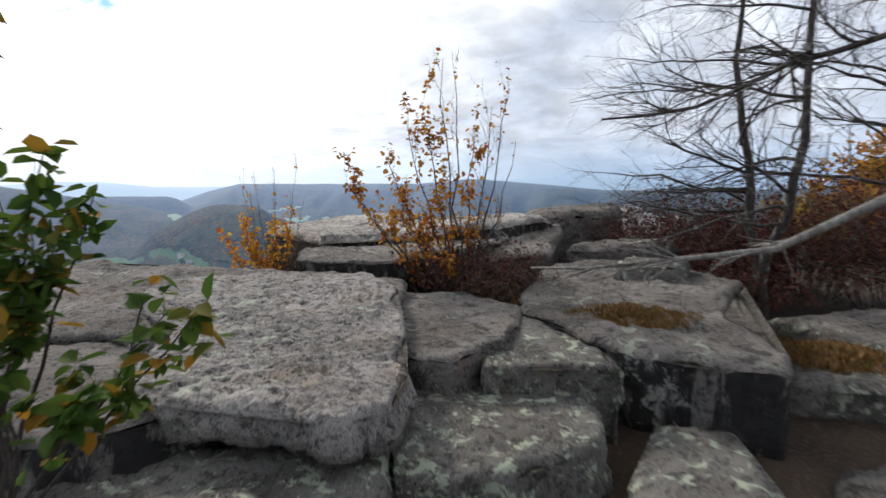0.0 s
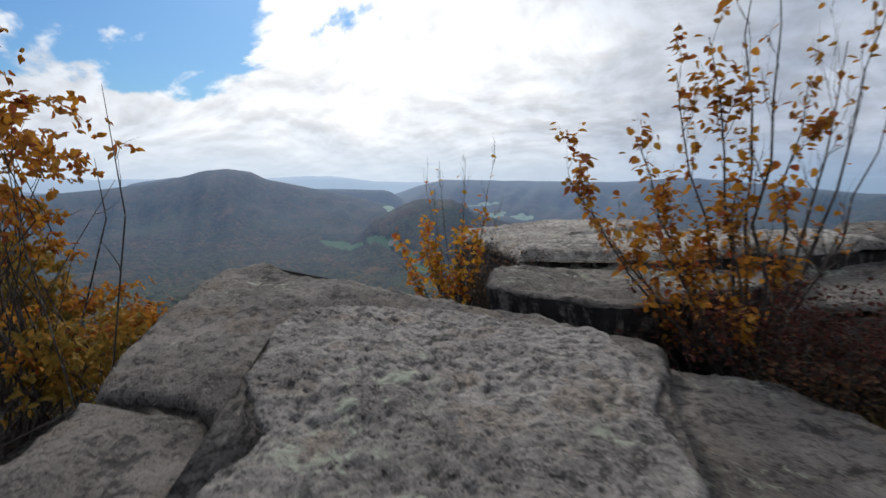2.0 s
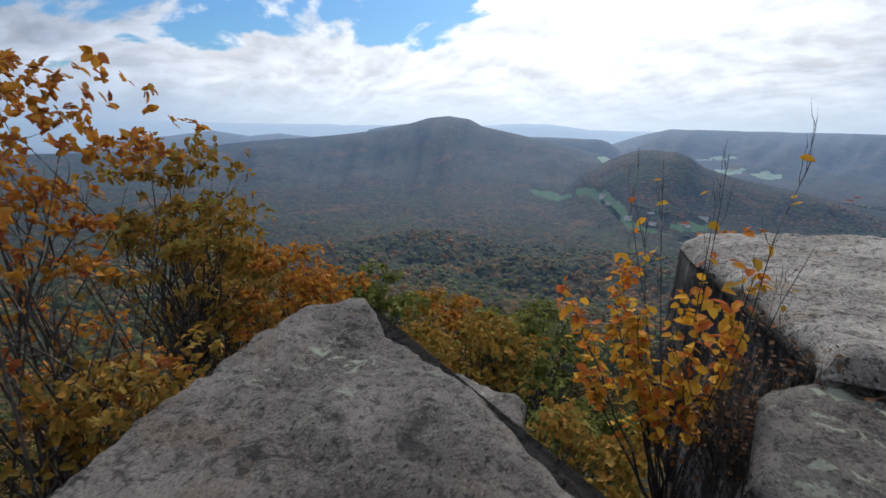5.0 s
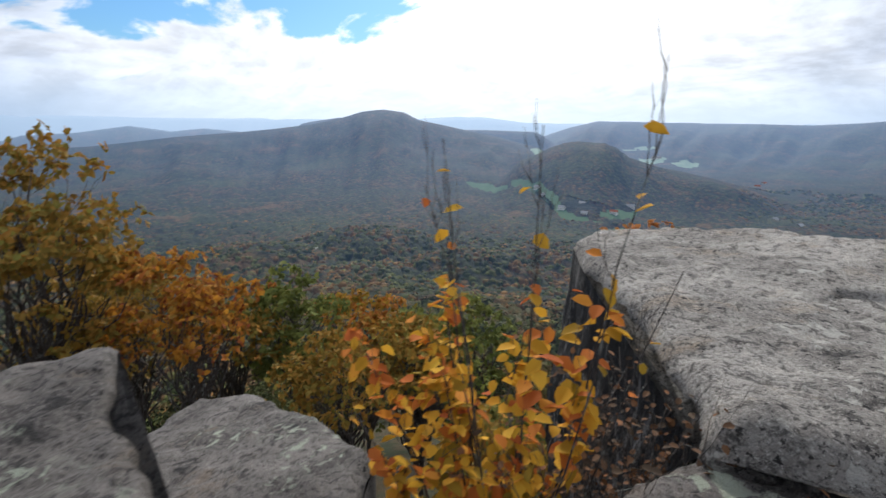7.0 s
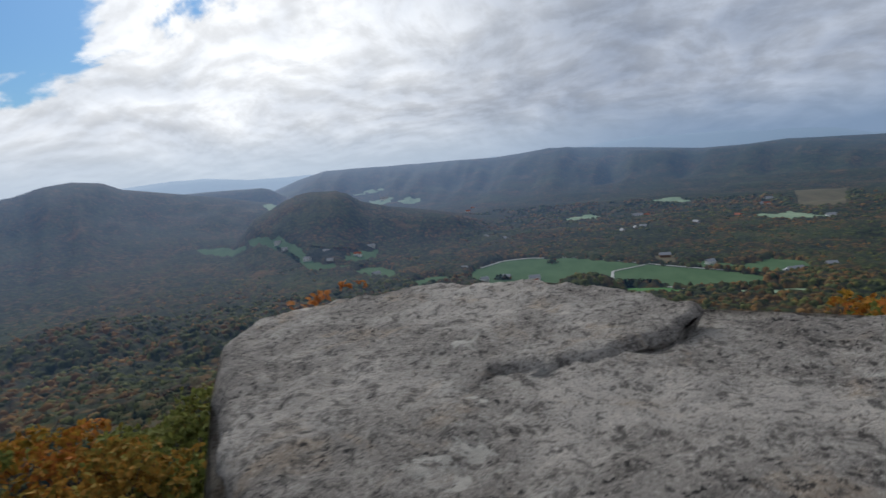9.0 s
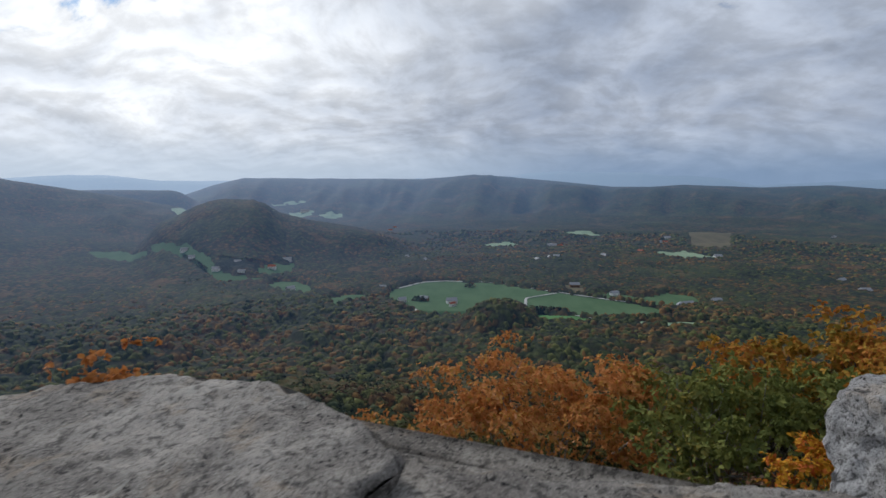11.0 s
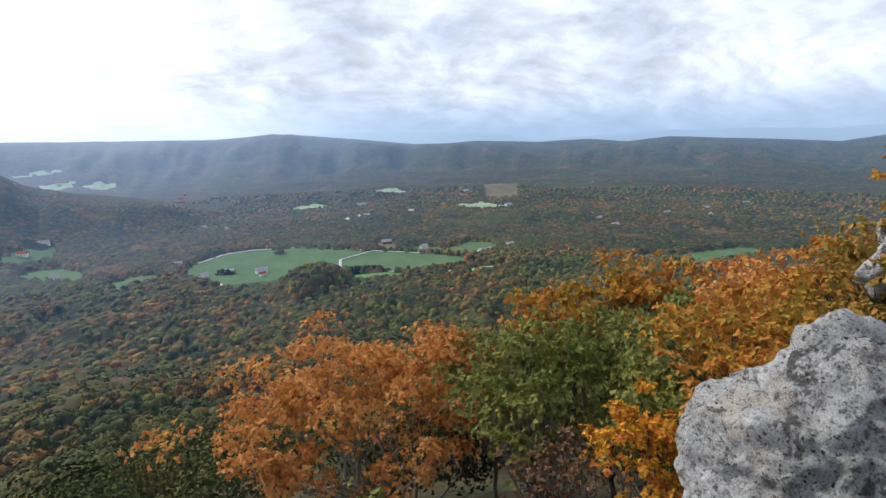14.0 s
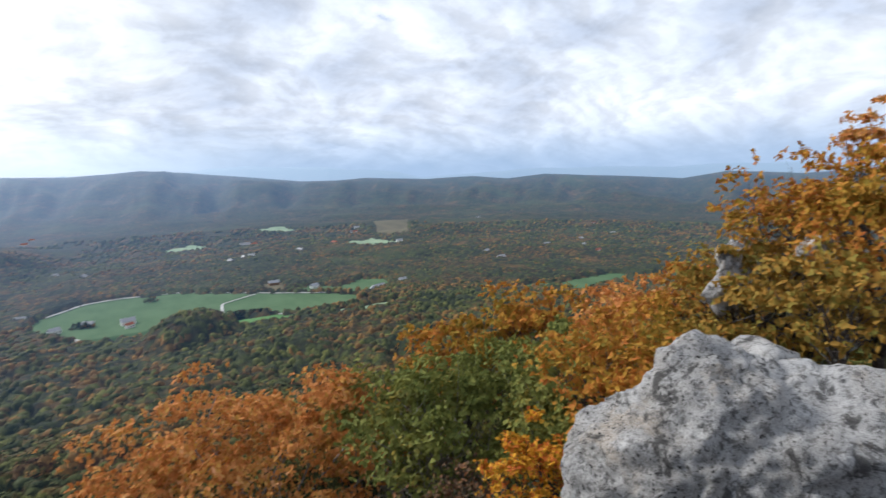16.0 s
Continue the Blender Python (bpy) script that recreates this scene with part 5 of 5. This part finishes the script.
def bare_tree(base, stems, spread, seed, label, limbs=26):
    """A crooked leafless tree of a few thin stems; stems: where each ends."""
    rng = random.Random(seed)
    base = Vector(base)
    e = thing("bare_tree", base, label, "tree")
    trunks = []
    for q in stems:
        q, line = Vector(q), []
        bow = Vector((rng.gauss(0, 1), rng.gauss(0, 1), 0)) * 0.22
        for i in range(13):
            f = i / 12
            p = base.lerp(q, f) + bow * math.sin(f * 3.14) + Vector((rng.gauss(0, 1), rng.gauss(0, 1), 0)) * 0.06
            line.append((p, 0.085 * (1 - f) ** 0.8 + 0.012))
        trunks.append(line)
        part("trunk", local(e, tubes("trunk", [line], bark)), e)
    for j in range(limbs):
        trunk = trunks[j % len(trunks)]
        k = rng.uniform(0.22, 0.98)
        f = k * 12
        i = min(int(f), 11)
        p = trunk[i][0].lerp(trunk[i + 1][0], f - i)
        a = rng.gauss(math.pi * 0.95, 0.75)
        l = limb(rng, p, (math.cos(a), math.sin(a), rng.uniform(-0.1, 0.5)), spread * rng.uniform(0.45, 1.1) * (1.1 - 0.5 * k), 0.034 * (1.15 - 0.6 * k), 11, 0.17, -0.02, 0.12)
        lines = [l]
        fork(rng, l, 10, spread * 0.30, 2, lines, 0.5, 0.0, 0.15, 0.18)
        part("limb", local(e, tubes("limb", lines, bark)), e)
    return e


bare_tree((5.3, 8.2, -0.8), ((4.7, 8.4, 5.6), (5.7, 8.0, 6.2)), 3.6, 3, "dark bare tree with fine drooping branches", 34)
bare_tree((6.9, 7.2, -0.8), ((6.3, 7.0, 5.8), (7.3, 7.6, 6.0)), 3.4, 5, "leafless tree with crooked limbs", 26)


def hanging_limb():
    """A long limb that a tree beside the path holds over the rocks."""
    rng = random.Random(9)
    e = thing("bare_tree", (6.9, 4.6, -0.6), "leaning bare tree with a long limb over the rocks", "tree")
    stem = [(Vector((6.9 - 0.25 * i, 4.6 + 0.12 * i, -0.6 + 0.75 * i)), 0.11 - 0.008 * i) for i in range(7)]
    part("trunk", local(e, tubes("trunk", [stem], bark)), e)
    path = [stem[-1][0]] + [Vector(p) for p in ((5.81, 5.97, 3.88), (4.88, 5.76, 3.10), (4.33, 5.74, 2.93), (3.76, 5.62, 2.79), (3.33, 5.59, 2.57), (2.67, 5.45, 2.31), (2.15, 5.34, 2.22), (1.62, 5.23, 2.17))]
    line = [(p, 0.045 * (1 - i / 9.5) + 0.004) for i, p in enumerate(path)]
    lines = [line]
    fork(rng, line, 22, 1.1, 2, lines, 0.42, 0.0, 0.1, 0.16)
    part("limb", local(e, tubes("limb", lines, bark)), e)


hanging_limb()


def fallen_limb():
    rng = random.Random(6)
    pts = [(4.6, 4.2, 1.95), (4.05, 4.4, 1.45), (3.65, 4.55, 1.2), (3.1, 4.65, 0.9), (2.6, 4.8, 0.82), (2.0, 4.95, 0.74), (1.5, 5.1, 0.66), (0.95, 5.4, 0.62)]
    e = thing("dead_branch", (4.6, 4.2, 1.95), "crooked pale lichen-covered branch above the slabs", "branch")
    line = [(Vector(p), 0.05 * (1 - i / 8.5) + 0.004) for i, p in enumerate(pts)]
    lines = [line]
    fork(rng, line, 12, 0.7, 2, lines, 0.45, -0.02, 0.35, 0.12)
    lines.append([(Vector((6.6, 4.0, -0.4)), 0.10), (Vector((5.8, 4.0, 1.4)), 0.08), (Vector((4.6, 4.2, 1.95)), 0.05)])
    part("limb", local(e, tubes("limb", lines, bark_pale)), e)


fallen_limb()


def grass_tuft(at, r, n, h, seed, label):
    rs = np.random.RandomState(seed)
    a, k = rs.uniform(0, 6.283, n), np.sqrt(rs.uniform(0, 1, n))
    p = np.stack([at[0] + np.cos(a) * k * r[0], at[1] + np.sin(a) * k * r[1], np.full(n, at[2])], 1)
    along = np.stack([rs.normal(0, .55, n), rs.normal(0, .55, n), np.ones(n)], 1)
    me = leaf_mesh("dry_grass", p, along, rs.normal(0, 1, (n, 3)) + .01, h * rs.uniform(.5, 1.2, n) * (1.1 - .6 * k), grass_dry, 0.035)
    tagged(new("dry_grass", me), label, "grass", kind="stuff")


grass_tuft((2.1, 5.5, 0.02), (0.75, 0.55), 4500, 0.13, 1, "russet dry grass on the slab")
grass_tuft((4.2, 5.2, -0.38), (0.6, 0.5), 2600, 0.16, 2, "russet grass and moss beside the slab")
grass_tuft((4.4, 6.3, -0.72), (0.7, 1.2), 3000, 0.16, 3, "dry reddish grass on the plateau")
grass_tuft((1.05, 6.6, -0.5), (0.25, 0.8), 1500, 0.45, 4, "dead brown grass in a crack")
grass_tuft((4.6, 3.3, -0.53), (1.2, 0.6), 2500, 0.10, 5, "brown leaf litter on the rock")

# pale rocks among the eastern trees
boulder("boulder", (9.6, 16.2, -1.3), (((0, 0, 0), (0.9, 0.8, 0.9)), ((0.6, 0.3, 0.2), (0.6, 0.6, 0.6))), rock_white, "pale rock among orange shrubs", 0.16, 4, 11)
boulder("boulder", (12.9, 18.4, 0.15), (((0, 0, 0), (0.34, 0.3, 0.75)), ((0.3, 0, -0.4), (0.4, 0.35, 0.6)), ((-0.2, 0.1, -0.8), (0.5, 0.4, 0.5))), rock_white, "upright pale rock behind leaves", 0.3, 4, 12)
boulder("boulder", (14.0, 17.0, 0.5), (((0, 0, 0), (0.6, 0.5, 0.5)),), rock_white, "weathered pale rock behind leaves", 0.14, 4, 13)
boulder("boulder", (8.3, 13.4, -0.6), (((0, 0, 0), (0.9, 0.7, 0.6)), ((0.9, 0, 0.1), (0.6, 0.6, 0.5))), rock_grey, "grey rocks beside the path", 0.14, 4, 14)


# ---------- farms, roads and hedges in the valley ----------
def paint(name, col, rough=0.7):
    m, N = material(name)
    n = N.noise(N.n("ShaderNodeNewGeometry").outputs["Position"], 0.8, 4, 0.6)
    finish(N, N.mix(N.step(n, 0.3, 0.7, 0, 0.25), col, (col[0] * .6, col[1] * .6, col[2] * .6, 1)), rough)
    return m


white_wall, grey_roof, red_roof, brown_wall = paint("white_wall", (0.75, 0.74, 0.72, 1)), paint("grey_roof", (0.30, 0.31, 0.33, 1)), paint("red_roof", (0.30, 0.10, 0.07, 1)), paint("brown_wall", (0.22, 0.14, 0.10, 1))
window_glass = paint("window_dark", (0.05, 0.06, 0.07, 1), 0.2)


def box_bm(bm, x0, x1, y0, y1, z0, z1):
    v = [bm.verts.new((x, y, z)) for x in (x0, x1) for y in (y0, y1) for z in (z0, z1)]
    for f in ((0, 1, 3, 2), (4, 6, 7, 5), (0, 4, 5, 1), (2, 3, 7, 6), (0, 2, 6, 4), (1, 5, 7, 3)):
        bm.faces.new([v[i] for i in f])


def bm_mesh(name, bm, mat):
    bmesh.ops.recalc_face_normals(bm, faces=bm.faces)
    me = bpy.data.meshes.new(name)
    bm.to_mesh(me)
    bm.free()
    me.materials.append(mat)
    return me


def house(az, el, length, depth, wall_h, turn, wall_mat, roof_mat, label):
    x, y = ground_point(az, el)
    z = float(land(np.array([x]), np.array([y]))[0]) + 2.0
    e = thing("farmhouse", (x, y, z), label, "house", "farm buildings in the valley")
    e.rotation_euler = (0, 0, radians(turn))
    l, d = length / 2, depth / 2
    bm = bmesh.new()
    box_bm(bm, -l, l, -d, d, -3, wall_h)
    part("wall", bm_mesh("wall", bm, wall_mat), e)
    bm = bmesh.new()
    rise, o = depth * 0.42, 0.5
    a = [bm.verts.new(p) for p in ((-l - o, -d - o, wall_h), (l + o, -d - o, wall_h), (l + o, 0, wall_h + rise), (-l - o, 0, wall_h + rise), (-l - o, d + o, wall_h), (l + o, d + o, wall_h))]
    for f in ((0, 1, 2, 3), (3, 2, 5, 4), (0, 3, 4), (1, 5, 2), (0, 4, 5, 1)):
        bm.faces.new([a[i] for i in f])
    part("roof", bm_mesh("roof", bm, roof_mat), e)
    for k in (-0.5, 0, 0.5):
        bm = bmesh.new()
        box_bm(bm, k * length * 0.6 - 0.6, k * length * 0.6 + 0.6, -d - 0.06, -d + 0.05, 1.2, 2.8)
        part("window", bm_mesh("window", bm, window_glass), e)
    return e


W = "white farmhouse with a grey roof in the valley"
for az, el, ln, dp, turn, wm, rm, lb in (
        (-0.4, -14.4, 15, 10, 10, white_wall, grey_roof, "white farmhouse standing in the green meadow"), (-0.5, -14.8, 8, 6, 30, white_wall, red_roof, "small outbuilding beside the farmhouse"),
        (2.8, -14.1, 12, 8, -20, brown_wall, grey_roof, "brown barn by the lane"), (-26.0, -13.5, 18, 10, 15, white_wall, grey_roof, "white farmstead among trees"),
        (-25.3, -13.7, 12, 9, 60, white_wall, grey_roof, W), (-28.7, -12.8, 12, 9, 0, white_wall, grey_roof, W), (-14.4, -12.2, 16, 9, 0, brown_wall, grey_roof, "brown barn at the meadow edge"),
        (-18.7, -12.9, 12, 8, 20, white_wall, grey_roof, W), (-11.8, -7.8, 26, 13, 5, white_wall, grey_roof, "long white building in the woods"), (-12.7, -7.8, 15, 11, 40, white_wall, red_roof, W),
        (-40.2, -10.3, 16, 10, 0, white_wall, grey_roof, W), (-38.5, -9.6, 14, 9, 25, brown_wall, grey_roof, "brown house among the woods"), (-23.7, -6.5, 18, 11, 0, white_wall, grey_roof, W), (-28.5, -8.2, 16, 10, 0, white_wall, grey_roof, W),
        (18.1, -9.1, 18, 10, 20, white_wall, grey_roof, W), (19.7, -9.8, 14, 9, 0, white_wall, red_roof, "red-roofed farmhouse in a pasture"), (17.9, -12.3, 14, 9, 50, white_wall, grey_roof, W), (28.1, -7.4, 14, 9, 10, white_wall, grey_roof, W),
        (25.3, -9.6, 13, 9, 0, white_wall, grey_roof, W), (23.1, -9.0, 13, 9, 0, white_wall, grey_roof, W), (22.8, -10.1, 13, 8, 0, white_wall, grey_roof, W), (27.5, -8.2, 12, 8, 30, white_wall, grey_roof, W),
        (-45.3, -8.8, 16, 9, 0, white_wall, grey_roof, W), (-52.4, -7.4, 16, 9, 0, white_wall, grey_roof, W), (-49, -8.1, 14, 9, 0, white_wall, grey_roof, W), (7.6, -12.7, 11, 8, 0, white_wall, grey_roof, W), (5.4, -14.2, 11, 8, 30, white_wall, grey_roof, W),
        (15.9, -3.7, 40, 20, 0, white_wall, grey_roof, "long white farm shed far up the valley")):
    house(az, el, ln, dp, 4.5, turn, wm, rm, lb)
dots = random.Random(12)
for _ in range(16):
    house(dots.uniform(-52, 8), dots.uniform(-9.6, -5.6), dots.uniform(10, 18), dots.uniform(8, 11), 4.5, dots.uniform(0, 180), white_wall, dots.choice((grey_roof, red_roof)), W)


def lane(points, width, label):
    xy = [ground_point(a, e) for a, e in points]
    dense = []
    for (ax, ay), (bx, by) in zip(xy, xy[1:]):
        for k in range(12):
            dense.append((ax + (bx - ax) * k / 12, ay + (by - ay) * k / 12))
    for _ in range(6):
        dense = [dense[0]] + [((dense[i - 1][0] + dense[i][0] * 2 + dense[i + 1][0]) / 4, (dense[i - 1][1] + dense[i][1] * 2 + dense[i + 1][1]) / 4) for i in range(1, len(dense) - 1)] + [dense[-1]]
    d = np.array(dense)
    t = np.gradient(d, axis=0)
    nrm = np.stack([-t[:, 1], t[:, 0]], 1) / np.linalg.norm(t, axis=1, keepdims=True)
    rows = [d + nrm * width / 2 * k for k in (-1, 1)]
    v = np.concatenate(rows)
    z = land(v[:, 0], v[:, 1]) + 3.2
    n = len(d)
    f = [(i, i + 1, n + i + 1, n + i) for i in range(n - 1)]
    tagged(new("road", mesh_from("road", np.column_stack([v, z]), f, gravel)), label, "road", kind="structure")


lane(((6.78, -13.83), (6.03, -14.28), (4.89, -14.74), (3.58, -15.46)), 6.5, "pale gravel road along the meadow")
lane(((5.83, -12.68), (3.01, -12.02), (0.15, -11.91), (-5.54, -12.06), (-12.78, -12.98), (-20.67, -13.61)), 5.0, "gravel lane behind the meadow")
lane(((-12.45, -13.09), (-10.16, -13.53), (-8.99, -13.77), (-8.99, -14.72), (-9.26, -15.37)), 4.0, "winding farm track across the meadow")
lane(((-14.62, -15.45), (-17.27, -15.7), (-20.61, -15.99), (-25.29, -15.99), (-28.94, -15.84)), 5.5, "valley road below the meadow")


def hedgerows():
    rs = np.random.RandomState(3)
    at, al, up, sz = [], [], [], []
    for a0, e0, a1, e1, n in ((-9.6, -15.1, -13.6, -15.2, 26), (-24.2, -14.5, -28.9, -14.8, 44), (-17.9, -15.7, -19.4, -15.5, 8), (-16.4, -16.3, -18.0, -16.2, 8), (3.8, -14.1, 2.6, -14.1, 8),
                              (-2.3, -12.6, -3.0, -12.6, 4), (-50.5, -13.5, -52, -12.9, 16), (28, -8.0, 26.1, -9.7, 16), (24.9, -8.4, 20.6, -9.1, 20)):
        for k in range(n):
            f = k / n
            x, y = ground_point(a0 + (a1 - a0) * f + rs.normal(0, .06), e0 + (e1 - e0) * f + rs.normal(0, .04))
            z = float(land(np.array([x]), np.array([y]))[0]) + 4.0
            v = rs.normal(size=(24, 3))
            v /= np.linalg.norm(v, axis=1, keepdims=True)
            at.append(np.array([x, y, z]) + v * 3.2)
            al.append(v + rs.normal(0, .6, (24, 3)))
            up.append(v)
            sz.append(np.full(24, 3.4))
    me = leaf_mesh("hedgerow", np.concatenate(at), np.concatenate(al), np.concatenate(up), np.concatenate(sz), forest_near)
    tagged(new("hedgerow", me), "dark hedgerows and field trees in the meadow", "hedge", kind="stuff")


hedgerows()
